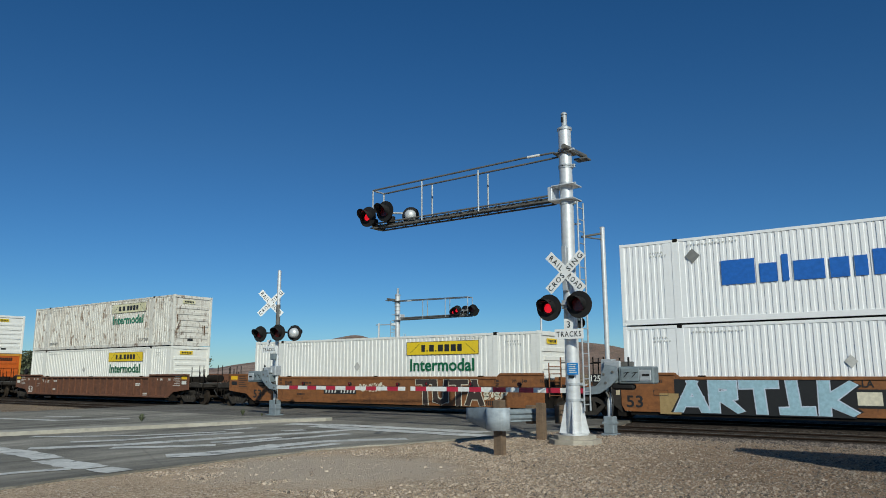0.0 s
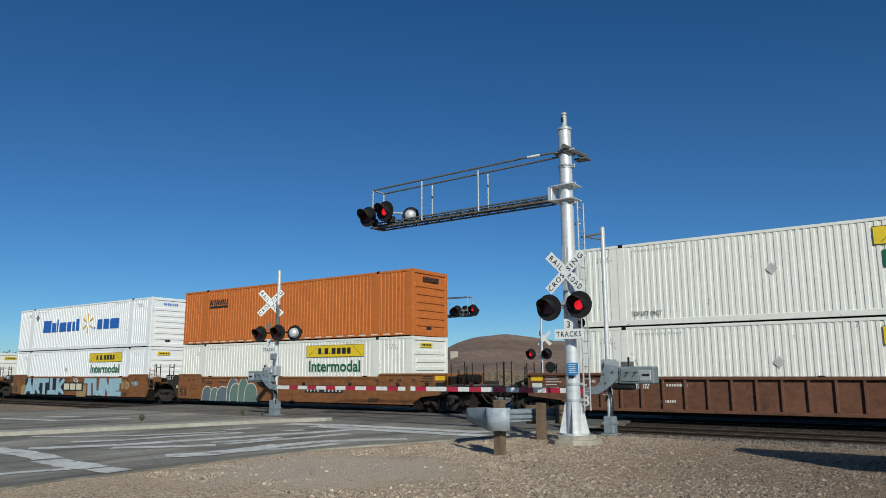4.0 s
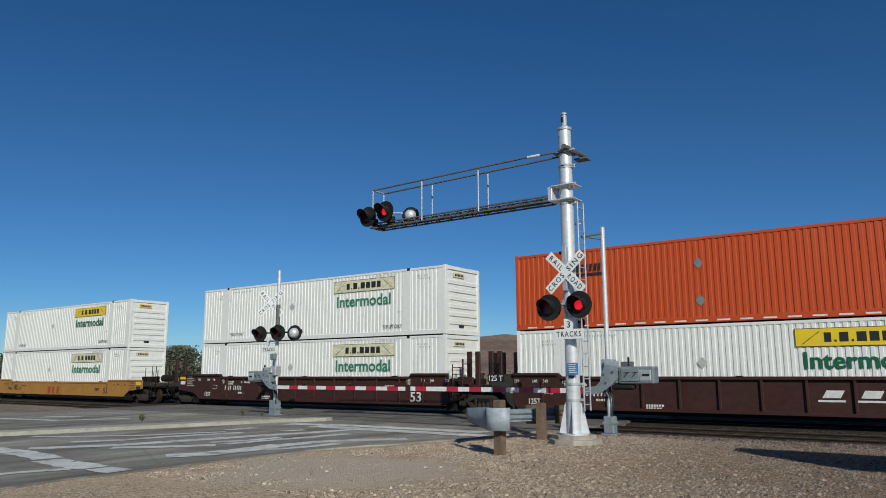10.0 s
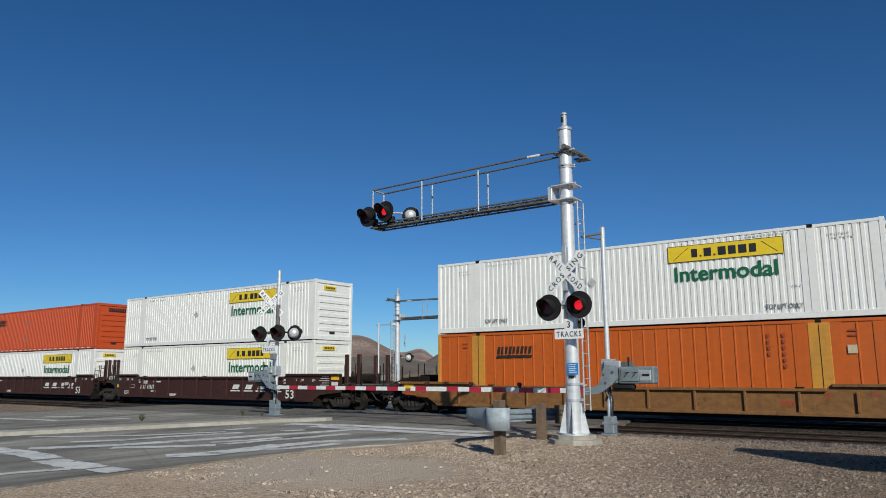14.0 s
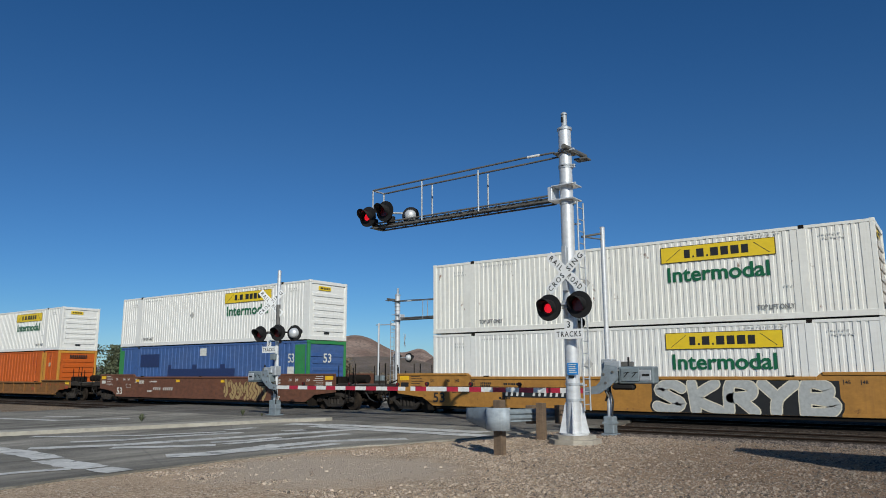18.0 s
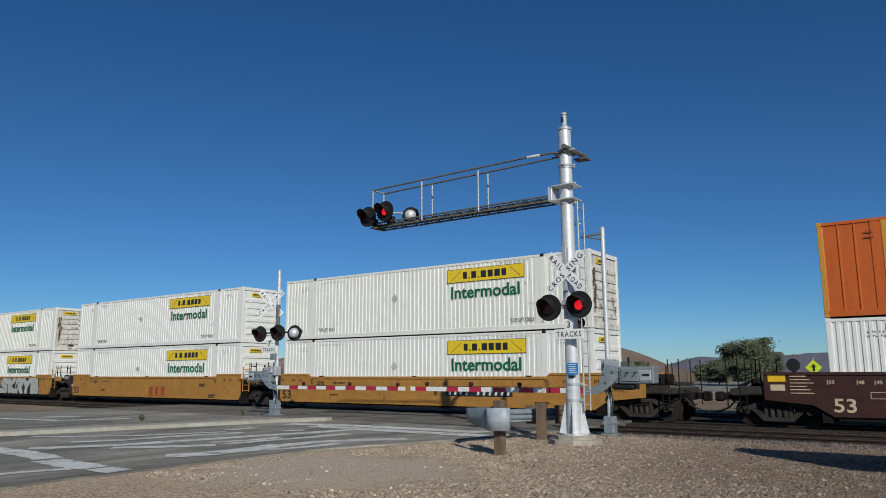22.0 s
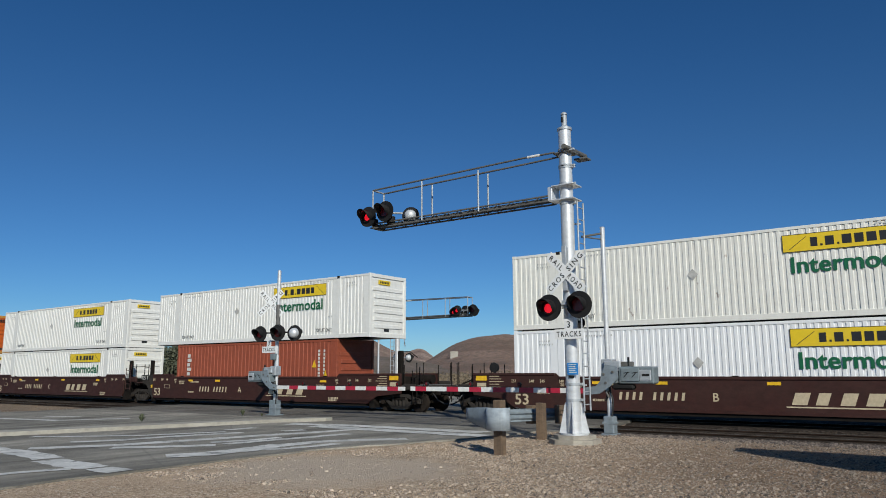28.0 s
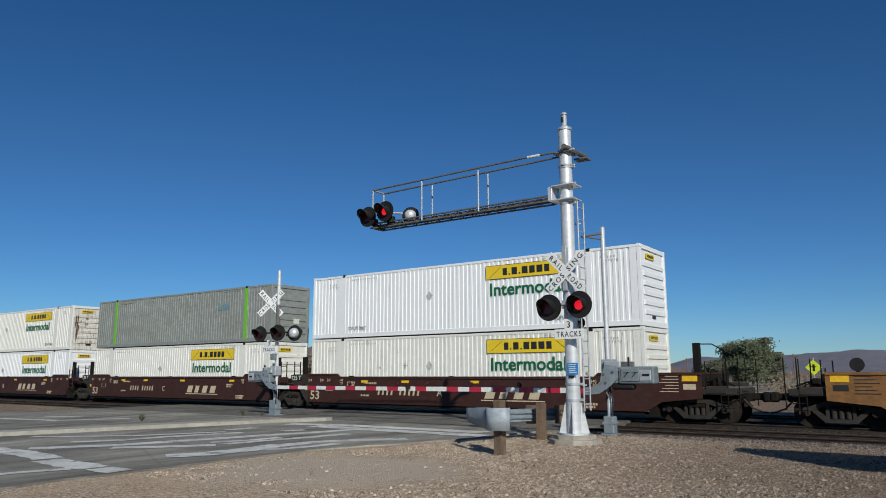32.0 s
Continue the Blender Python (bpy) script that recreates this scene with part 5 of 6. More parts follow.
def well_car(label, body, rim=1.5, ribs=0.0, left="end", right="end", stands=False, ink=WHITE_INK, brake=False, post=False):
    th = thing("well_car", label, "rail car", "cars of the train")
    e = CL
    up0 = rim + .1
    for side in (-1, 1):
        y0, y1 = sorted((side * 1.30, side * 1.36))
        up = rim + .13
        low = {"joint": [(-.02, .34), (-.14, .55), (-.14, up)], "end": [(.02, .34), (-.5, .66), (-1.85, .8), (-1.85, up)]}
        pts = low[left][::-1] + [(e - x, z) for x, z in low[right]] + [(e - 1.75, up), (e - 1.9, rim), (1.9, rim), (1.75, up)]
        part("side_sill", B().prism(pts, y0, y1), body, th)
        o0, o1 = sorted((side * 1.33, side * (1.46 if ribs else 1.395)))
        part("top_chord", B().cbox(1.9, e - 1.9, o0, o1, rim - .1, rim + .006, .012), body, th)
        low0, low1 = sorted((side * 1.33, side * (1.46 if ribs else 1.3635)))
        part("bottom_chord", B().cbox(.14, e - .14, low0, low1, .335, .44, .0015 if not ribs else .012), body, th)
        for x0, x1 in ((-.14 if left == "joint" else -1.85, 1.74), (e - 1.74, e + (.14 if right == "joint" else 1.85))):
            part("end_chord", B().cbox(x0, x1, o0, o1, up - .09, up + .006, .012), body, th)
        if ribs:
            n = int((e - 2.2) / ribs)
            for i in range(n + 1):
                x = 1.1 + (e - 2.2) * i / n
                part("rib", B().cbox(x - .04, x + .04, *sorted((side * 1.355, side * 1.445)), .44, rim - .1, .01), body, th)
        part("sill_fitting", B().cbox(2.5, 2.75, o0, o1, rim - .02, rim + .04, .01).cbox(e - 2.75, e - 2.5, o0, o1, rim - .02, rim + .04, .01).cbox(e / 2 - .1, e / 2 + .1, o0, o1, rim - .02, rim + .03, .01), UNDER, th)
    part("floor", B().box(.14, e - .14, -1.3, 1.3, .22, .318), UNDER, th)
    for x in (-.3, e + .03):
        part("bulkhead", B().box(x, x + .27, -1.3, 1.3, .16, rim - .1), UNDER, th)
    for kind, x0, s in ((left, 0.0, -1), (right, e, 1)):
        def xx(d):
            return x0 + s * d

        def bx(d0, d1, *rest):
            a, c = sorted((xx(d0), xx(d1)))
            return B().cbox(a, c, *rest)
        if kind == "end":
            part("end_platform", bx(.5, 2.9, -1.28, 1.28, .92, 1.12, .02), FRAME, th, "grimy end platform")
            part("centre_sill", bx(.3, 3.1, -.3, .3, .7, .95, .02), UNDER, th)
            part("deck_grating", bx(.6, 2.8, -1.2, 1.2, 1.121, 1.15, .01), GRATE, th)
            part("side_box", bx(1.95, 2.6, -1.3, -1.16, .95, 1.2, .02), FRAME, th)
            part("side_box", bx(2.05, 2.7, 1.12, 1.3, .92, 1.3, .02), FRAME, th)
            part("coupler", bx(3.0, 3.55, -.13, .13, .74, .96, .03).cbox(*sorted((xx(3.4), xx(3.66))), -.2, .16, .68, 1.0, .05), UNDER, th)
            hose = [(xx(2.9), -.45, .78), (xx(3.15), -.45, .5), (xx(3.45), -.42, .38), (xx(3.62), -.4, .36)]
            part("air_hose", B().tube(hose, .03, 8), RUBBER, th)
            for y in (-1.24, 1.24):
                for d in (1.95, 2.62, 2.98):
                    part("grab_post", B().cyl((xx(d), y, .5 if d > 2.5 else 1.0), (xx(d), y, 2.0 + .08 * (d > 2.5)), .02, 8), UNDER, th)
                part("grab_rail", B().cyl((xx(2.62), y, 1.0), (xx(2.98), y, 1.0), .018, 8), UNDER, th)
                lad = B()
                for i in range(4):
                    lad.cyl((xx(2.4), y, .5 + .2 * i), (xx(2.8), y, .5 + .2 * i), .016, 6)
                lad.cyl((xx(2.4), y, .4), (xx(2.4), y, 1.3), .02, 6)
                part("step_ladder", lad, UNDER, th)
                part("lever", B().cyl((xx(2.95), y, .9), (xx(2.95), y * .2, .85), .02, 6), UNDER, th)
            part("equipment_box", bx(1.2, 1.8, -1.0, -.2, 1.15, 1.5, .03), UNDER, th)
            part("valve", bx(2.05, 2.3, -.9, -.5, 1.15, 1.45, .05), UNDER, th)
            part("brake_pipe", B().tube([(xx(1.8), -.6, 1.3), (xx(2.4), -.7, 1.34), (xx(2.75), -.8, 1.2)], .03, 8), UNDER, th)
            part("uncoupling_rod", B().tube([(xx(2.3), -1.2, 1.3), (xx(2.7), -1.0, 1.1), (xx(3.05), -.3, 1.0)], .018, 6), UNDER, th)
            for d, z in ((1.95, 1.75), (2.35, 1.9)):
                part("lever", B().cyl((xx(d), -.7, 1.15), (xx(d) + .05, -.75, z), .022, 6), UNDER, th)
            part("air_tank", B().cyl((xx(1.1), .5, 1.38), (xx(2.2), .5, 1.38), .2, 14), UNDER, th)
            if brake and s < 0:
                part("brake_housing", B().cyl((xx(1.0), -1.18, 1.85), (xx(1.0), -1.05, 1.85), .2, 20, .18).cyl((xx(1.0), -1.1, 1.4), (xx(1.0), -1.1, 1.88), .05, 8), LAMP_BLACK, th, "black round hand brake housing")
            truck(th, xx(1.55))
        else:
            part("joint_beam", bx(.5, 1.35, -.55, .55, .78, 1.12, .03), UNDER, th)
            part("joint_deck", bx(.55, 1.5, -1.2, 1.2, 1.12, 1.16, .01), body, th)
            for y in (-1.24, 1.24):
                part("grab_post", B().cyl((xx(.8), y, 1.0), (xx(.8), y, 2.2), .025, 8), UNDER, th)
                part("grab_post", B().cyl((xx(1.2), y, 1.0), (xx(1.2), y, 2.2), .025, 8), UNDER, th)
                part("grab_rail", B().cyl((xx(.8), y, 2.0), (xx(1.2), y, 2.0), .02, 8), UNDER, th)
            part("side_step", bx(.56, 1.3, -1.3, -1.2, 1.2, 1.48, .015), body, th)
            if s > 0:
                lad = B().cyl((e + .38, -1.38, .75), (e + .38, -1.38, 2.0), .022, 6).cyl((e + .86, -1.38, .75), (e + .86, -1.38, 2.2), .022, 6)
                for i in range(5):
                    lad.cyl((e + .38, -1.38, .82 + .26 * i), (e + .86, -1.38, .82 + .26 * i), .018, 6)
                part("ladder", lad, body, th)
                truck(th, e + 1.62)
            else:
                part("end_sheet", B().prism([(-.145, up0), (-1.2, up0), (-1.2, 1.14), (-.78, 1.02), (-.4, .5), (-.145, .3)][::-1], -1.332, -1.3), FRAME, th, "dark grimy end sheet")
                part("label_plate", B().box(-.34, -.2, -1.337, -1.333, .88, 1.04), GOLD_INK if ink is not BLACK_INK else BUFF_INK, th)
                pl = part("capacity_plate", B().box(-1.32, -.57, -1.345, -1.335, 1.3, 1.58), LAMP_BLACK, th, "black plate lettered 125 T")
                part("lettering", words("125 T", .2, WHITE_INK, .62), WHITE_INK, pl, at=pose(-1.25, -1.35, 1.34))
        if post:
            d0 = 1.58 if kind == "end" else .42
            if not (kind == "end" and s < 0):
                part("end_post", bx(d0, d0 + .24, -1.25, -1.1, 1.2, 2.6 if kind == "end" else 2.42, .02), UNDER, th, "tall dark folded end post")
            if kind == "end" and s > 0:
                part("hand_rail", B().tube([(xx(1.8), -1.18, 2.56), (xx(2.2), -1.18, 2.55), (xx(2.62), -1.2, 2.3)], .018, 6), UNDER, th)
        if kind == "end":
            part("label_plate", bx(1.22, 1.72, -1.367, -1.362, rim - .15, rim + .08, .001), GOLD_INK, th, "yellow label")
            part("label_plate", bx(1.25, 1.66, -1.367, -1.362, rim - .42, rim - .24, .001), ink, th)
            lines = B()
            for i in range(6):
                lines.box(*sorted((xx(1.1), xx(.45 + .1 * (i % 3)))), -1.367, -1.363, rim - .5 + .1 * i, rim - .475 + .1 * i)
            tagged(part("stencilled_line", lines, ink, th), kind="stuff")
        if stands:
            for y in (-1.0, 1.0):
                for d in ((.85, 1.25) if kind == "joint" else (1.75, 2.5)):
                    part("stanchion", bx(d, d + .22, y - .05, y + .05, 1.1, 2.5, .02), body, th, "tall dark folded end stanchion")
    y = -1.40
    x53 = 14.35 if stands else .04
    if rim < 1.4 and not ribs:
        part("lettering", words("53", .3, ink, .45), ink, th, at=pose(13.9, y + .036, .5))
    if rim > 1.4:
        part("lettering", words("53", .38, ink, .58), ink, th, "large stencilled number 53", pose(x53, y + .036, .48))
    if stands:
        part("lettering", words("125T", .2, ink, .5), ink, th, at=pose(.5, y + .036, .5))
    zt = rim - .21
    for k in (1, -1):
        for d, texts in ((-.05, ("53",)), (.72, ("48",)), (1.17, ("45",)), (1.95, ("40", "20"))):
            x = d if k > 0 else e - d
            part("limit_line", B().box(x - .04, x - .02, y + .034, y + .037, zt - .03, zt + .12), ink, th)
            for i, text in enumerate(texts):
                part("lettering", words(text, .1, ink, .15), ink, th, at=pose(x, y + .036, zt - .13 * i))
    m = B()
    r = random.Random(7)
    for x, z, w in ((2.35, 1.3, .5), (2.35, 1.2, .45), (3.4, 1.28, .7), (3.2, .75, .5), (e - 3.2, 1.15, .5), (e - 3.2, 1.06, .4), (5.0 if stands else e - 2.4, .6, .6), (5.0 if stands else e - 2.4, .5, .5)):
        q = x
        if z - .1 - (1.5 - rim) < .36:
            continue
        while q < x + w:
            k = r.uniform(.04, .08)
            m.box(q, q + k, y + .034, y + .037, z - .1 - (1.5 - rim), z - .02 - (1.5 - rim))
            q += k + .03
    m.box(1.0, 1.5, y + .034, y + .037, .87, .885).box(1.0, 1.5, y + .034, y + .037, 1.05, 1.065).box(1.0, 1.015, y + .034, y + .037, .885, 1.05).box(1.485, 1.5, y + .034, y + .037, .885, 1.05)
    tagged(part("stencil_mark", m, ink, th), kind="stuff")
    return th


def number_bars(th, x, w, z, h, n, ink, plate=None):
    b = B()
    y = -1.364
    if plate:
        part("number_plate", B().box(x - .06, x + w + .06, y - .003, y, z - .05, z + h + .05), plate, th)
    for i in range(n):
        if i != n * 4 // 10:
            a = x + w * i / n + w / n * .3
            b.prism([(a, z), (a + w / n * .4, z), (a + w / n * .4 + h * .18, z + h), (a + h * .18, z + h)], y - .007, y - .004)
    tagged(part("number_bar", b, ink, th), kind="stuff")


def ribbon(pts, wide, y):
    """A fat stroke with round ends along a bent line of (x, z), drawn flat on a wall."""
    p = [Vector(q) for q in pts]
    line = []
    for i in range(len(p) - 1):
        a, c, d, g = (p[max(0, min(len(p) - 1, i + k))] for k in (-1, 0, 1, 2))
        for q in range(5):
            u = q / 5
            line.append(((2 * c + (d - a) * u + (2 * a - 5 * c + 4 * d - g) * u * u + (3 * c - a - 3 * d + g) * u ** 3) / 2, 1.0))
    line.append((p[-1], 1.0))
    first, last = (line[0][0] - line[1][0]).normalized(), (line[-1][0] - line[-2][0]).normalized()
    caps = [(math.sin(k), math.cos(k)) for k in (.5, .95, 1.3, 1.54)]
    line = [(line[0][0] + first * wide * u, w) for u, w in caps[::-1]] + line + [(line[-1][0] + last * wide * u, w) for u, w in caps]
    n = len(line)
    v = []
    for i, (q, w) in enumerate(line):
        d = (line[min(i + 1, n - 1)][0] - line[max(i - 1, 0)][0]).normalized()
        o = Vector((-d.y, d.x)) * wide * w
        v += [(q.x + o.x, y, q.y + o.y), (q.x - o.x, y, q.y - o.y)]
    return B().add(v, [(2 * i, 2 * i + 1, 2 * i + 3, 2 * i + 2) for i in range(n - 1)])


# loops, hooks and zigzags
FORMS = (((.1, .0), (.55, .25), (.05, .6), (.5, 1.0)), ((.95, .85), (.5, .55), (.95, .3), (.6, .0)), ((.0, .35), (.35, .95), (.75, .6), (1.0, 1.0)),
         ((.05, .15), (.5, .05), (.95, .45), (.6, .75)), ((.15, .9), (.45, .45), (.2, .1)), ((.0, .7), (.4, .3), (.7, .8), (1.05, .2)))


def spray(th, x0, x1, n, fill, seed, z0=.3, z1=1.42, edge=BLACK_INK):
    """Sprayed tangle: fat rounded strokes with a dark edge, one over another."""
    r = random.Random(seed)
    y = -1.366
    w = (x1 - x0) / n
    fat = min(w * .19, (z1 - z0) * .19)
    picks = ((0, 1), (5, 3), (2, 4), (3, 0), (1, 5), (4, 3), (2, 1))
    for i in range(n):
        for j, k in enumerate(picks[(i * 3 + seed) % 7]):
            q = r.uniform(-.05, .05)
            pts = [(x0 + i * w + w * (px_ + q), z0 + fat + (z1 - z0 - 2 * fat) * min(1.02, max(-.02, pz_ + r.uniform(-.08, .08)))) for px_, pz_ in FORMS[k]]
            d = .001 * ((2 * i + j) % 4)
            part("graffiti_outline", ribbon(pts, fat + .04, y - .001 - d * 2), edge, th, "dark outline of a graffiti stroke")
            part("graffiti_stroke", ribbon(pts, fat, y - .002 - d * 2), fill, th, "fat sprayed graffiti stroke")


STROKES = {
    "A": (((.02, 0), (.45, 1), (.98, 0)), ((.2, .33), (.8, .33))),
    "R": (((.12, 0), (.12, 1), (.8, .92), (.8, .58), (.15, .48)), ((.4, .5), (.98, 0))),
    "T": (((-.05, .97), (1.05, 1.0)), ((.5, .97), (.58, 0))),
    "I": (((.45, 1), (.5, .03)), ((.1, .02), (1.0, .06))),
    "K": (((.12, 1), (.2, 0)), ((.95, 1), (.25, .45), (1.05, 0))),
    "U": (((.05, 1), (.12, .15), (.5, 0), (.88, .15), (.95, 1)),),
    "N": (((.08, 0), (.08, 1), (.9, 0), (.92, 1)),),
    "E": (((.95, .97), (.08, .95), (.12, .03), (1.0, .03)), ((.12, .5), (.75, .52))),
    "S": (((.95, .82), (.55, 1), (.1, .76), (.5, .5), (.92, .24), (.5, 0), (.02, .12)),),
    "Y": (((.0, 1), (.5, .5)), ((1.0, 1), (.5, .5), (.42, 0))),
    "B": (((.1, 0), (.15, 1), (.78, .9), (.7, .55), (.18, .52)), ((.18, .52), (.95, .36), (.8, .03), (.1, .0)))}


def angular(b, pts, wide, y):
    """A stroke with square ends and corners."""
    p = [Vector(q) for q in pts]
    for i, (a, e) in enumerate(zip(p, p[1:])):
        d = (e - a).normalized() * wide * .8
        n = Vector((-d.y, d.x)) / .8
        yy = y - .0003 * i
        b.add([(q.x, yy, q.y) for q in (a - d + n, a - d - n, e + d - n, e + d + n)], [(0, 1, 2, 3)])


def lettered(th, text, x0, x1, z0, z1, fill, edge, back, square=True, fat=.2):
    """Sprayed letters, side by side: a broad dark ground, a pale edge and the fill."""
    w = (x1 - x0) / len(text)
    r = random.Random(len(text) + ord(text[0]))
    for i, c in enumerate(text):
        f = min(w, z1 - z0) * fat * .5
        tilt = r.uniform(-.06, .1)
        lines = [[(x0 + w * (i + .1 + .8 * (u + tilt * v)), z0 + f + (z1 - z0 - 2 * f) * v) for u, v in line] for line in STROKES[c]]
        if back is BLACK_INK:
            part("graffiti_ground", B().box(x0 + w * i - .04, x0 + w * (i + 1) + .04, -1.3652 - .0002 * (i % 2), -1.362, z0 + .06, z1 - .04), back, th)
        for k, (name, mat, more) in enumerate((("graffiti_ground", back, .1), ("graffiti_edge", edge, .035), ("graffiti_letter", fill, 0))):
            b = B()
            for j, line in enumerate(lines):
                y = -1.3665 - .0045 * k - .0015 * j - .0001 * i
                if square:
                    angular(b, line, f + more, y)
                else:
                    q = ribbon(line, f + more, y)
                    b.add(q.v, q.f)
            b.v = [(x, y, min(1.395, max(.345, z))) if k < 2 else (x, y, min(1.385, max(.352, z))) for x, y, z in b.v]
            part(name, b, mat, th, "fat sprayed graffiti letter" if k == 2 else "")


def trade_bars(th, x, w, z, h, n, ink, lean=.25):
    blocks(th, ink, x, x + w, z, z + h, n, -1.366, lean)
    b = B()
    b.box(x - .1, x + w + .1, -1.369, -1.366, z - .09, z - .05)
    part("underline", b, ink, th)


wells = {}


def car(key, s, make):
    if key in wells:
        c = copy_thing(wells[key], Matrix.Identity(4))
    else:
        c = make()
        wells[key] = c
    movers.append((c, s, 0.0))
    return c


def build_train():
    L0, L1 = .325, 3.243
    rust = "rusty brown well car with ribbed sides"
    # unit: start along the train, well car, lower box, upper box
    s = {0: -75.6, 1: -52.18, 2: -28.85, 3: -9.42, 4: 10.01, 5: 33.57, 6: 57.01, 7: 80.38, 8: 99.88, 9: 119.31, 10: 142.7, 11: 166.16,
         12: 189.68, 13: 209.08, 14: 228.53, 15: 252.16, 16: 271.49, 17: 290.9, 18: 314.44, 19: 333.85, 20: 352.95, 21: 376.4}
    s = {k: x - 0.17 for k, x in s.items()}
    for k in (0, 1, 5):
        car("rust", s[k], lambda: well_car(rust, WELL_RUST, 1.5, .72, brake=True))
    og = "weathered orange well car with graffiti on its side"
    a = car("o1", s[2], lambda: well_car(og, WELL_ORANGE, 1.5, 0, "end", "joint", ink=BLACK_INK))
    number_bars(a, 5.0, 1.9, .78, .17, 10, WHITE_INK, BLACK_INK)
    lettered(a, "TUTA", 10.35, 13.65, .32, 1.45, SPRAY_BROWN, SPRAY_CREAM, WELL_ORANGE, fat=.3)
    spray(a, 13.7, 14.7, 3, SPRAY_CREAM, 3, .6, 1.0, WELL_ORANGE)
    spray(a, 7.2, 8.6, 4, SPRAY_CREAM, 8, .85, 1.25, WELL_ORANGE)
    a = car("o2", s[3], lambda: well_car(og, WELL_ORANGE, 1.5, 0, "joint", "joint", ink=BLACK_INK))
    part("sprayed_patch", B().box(1.2, 1.9, -1.3655, -1.364, .28, .95), SPRAY_OCHRE, a, "dull gold sprayed patch")
    part("sprayed_patch", B().box(8.6, 9.7, -1.3655, -1.364, .26, 1.0), SPRAY_OCHRE, a, "dull gold sprayed patch")
    lettered(a, "ARTIK", 1.75, 6.9, .25, 1.46, SPRAY_BLUE, SPRAY_PALE, BLACK_INK, fat=.29)
    part("trade_ground", B().box(6.85, 9.35, -1.3672, -1.364, .6, 1.14), BLACK_INK, a, "black painted panel behind pale bars")
    sized_bars(a, SPRAY_CREAM, 7.0, 9.15, .68, 1.06, ((1, 1), (1, 1), (1, 1)), -1.3675)
    part("lettering", words("VS", .3, WHITE_INK, .6, bold=.03), WHITE_INK, a, "white sprayed letters VS", pose(8.05, -1.368, 1.16))
    part("lettering", words("LA", .2, BLACK_INK, .3), BLACK_INK, a, at=pose(7.15, -1.368, 1.2))
    lettered(a, "TUNE", 9.55, 13.6, .25, 1.46, SPRAY_BLUE, SPRAY_PALE, SPRAY_SLATE, fat=.3)
    spray(a, 13.7, 14.5, 2, SPRAY_OCHRE, 2, .7, 1.3, WELL_ORANGE)
    spray(a, 14.75, 15.4, 3, SPRAY_BLUE, 4, .95, 1.25, WELL_ORANGE)
    a = car("o3", s[4], lambda: well_car(og, WELL_ORANGE, 1.5, 0, "joint", "end", ink=BLACK_INK))
    for i, (x, w, h, ink) in enumerate(((2.0, .85, 1.0, SPRAY_SLATE), (2.7, .7, .95, SPRAY_TEAL), (3.2, 1.1, 1.0, SPRAY_SLATE), (4.05, 1.0, 1.42, SPRAY_SLATE), (4.3, .95, 1.15, SPRAY_TEAL), (4.95, .85, 1.44, SPRAY_TEAL), (5.45, 1.0, 1.18, SPRAY_TEAL))):
        arc = [(x + w / 2 - w / 2 * math.cos(math.pi * k / 10), .26 + (h - .26) * math.sin(math.pi * k / 10) ** .6) for k in range(11)]
        part("graffiti_dome", B().prism(arc[::-1], -1.3665 - .002 * i, -1.364), ink, a, "dull sprayed rounded shape")
        part("graffiti_edge", ribbon(arc, .022, -1.3675 - .002 * i), SPRAY_CREAM, a, "pale sprayed outline")
    number_bars(a, 9.85, 2.3, .82, .2, 10, WHITE_INK, BLACK_INK)
    a = car("y_low", s[6], lambda: well_car("yellow well car with low smooth sides", WELL_YELLOW, 1.18, 0, ink=BLACK_INK, brake=True))
    trade_bars(a, 7.05, 1.75, .44, .42, 3, RED_INK, 0)
    number_bars(a, 1.35, 2.0, .6, .2, 11, BLACK_INK)
    bd = "dark brown well car with ribbed sides and end stanchions"
    for k, l, r in ((7, "end", "joint"), (8, "joint", "joint"), (9, "joint", "end")):
        a = car("b%d" % k, s[k], lambda l=l, r=r: well_car(bd, WELL_BROWN, 1.5, 1.25, l, r, True))
        if k != 7:
            for i in range(4):
                x = (10.25, 11.25, 12.2, 13.36)[i]
                glyph = B().prism([(x + .12, .88), (x + .6, .88), (x + .72, 1.1), (x + .24, 1.1)], -1.369, -1.366)
                glyph.box(x, x + .72, -1.369, -1.366, .76, .82)
                part("logo_block", glyph, WHITE_INK, a)
        number_bars(a, 2.1, 1.5, .82, .22, 11, WHITE_INK)
    a = car("y_rib", s[10], lambda: well_car("weathered yellow well car with low ribbed sides", WELL_OCHRE, 1.16, 1.45, ink=RED_INK))
    a = car("rr", s[11], lambda: well_car("red rust well car with smooth sides", WELL_REDRUST, 1.5, 0))
    number_bars(a, 3.75, 1.9, .75, .17, 10, WHITE_INK)
    for x in (2.0, 5.9, 9.8, 13.7):
        part("reflector", B().box(x, x + .35, -1.369, -1.365, 1.2, 1.33), GOLD_INK, a)
    spray(a, 10.15, 13.3, 7, SPRAY_OCHRE, 9, .35, 1.42, WELL_RUST)
    yl = "yellow well car with smooth sides"
    for k, l, r in ((12, "end", "joint"), (13, "joint", "joint"), (14, "joint", "end")):
        a = car("t%d" % k, s[k], lambda l=l, r=r: well_car(yl, WELL_YELLOW, 1.5, 0, l, r, ink=BLACK_INK))
        if k == 12:
            lettered(a, "SKRYB", 9.25, 14.8, .28, 1.42, SPRAY_SILVER, SPRAY_CREAM, BLACK_INK, False, .27)
        if k == 13:
            trade_bars(a, 8.3, 1.7, .5, .45, 3, RED_INK, 0)
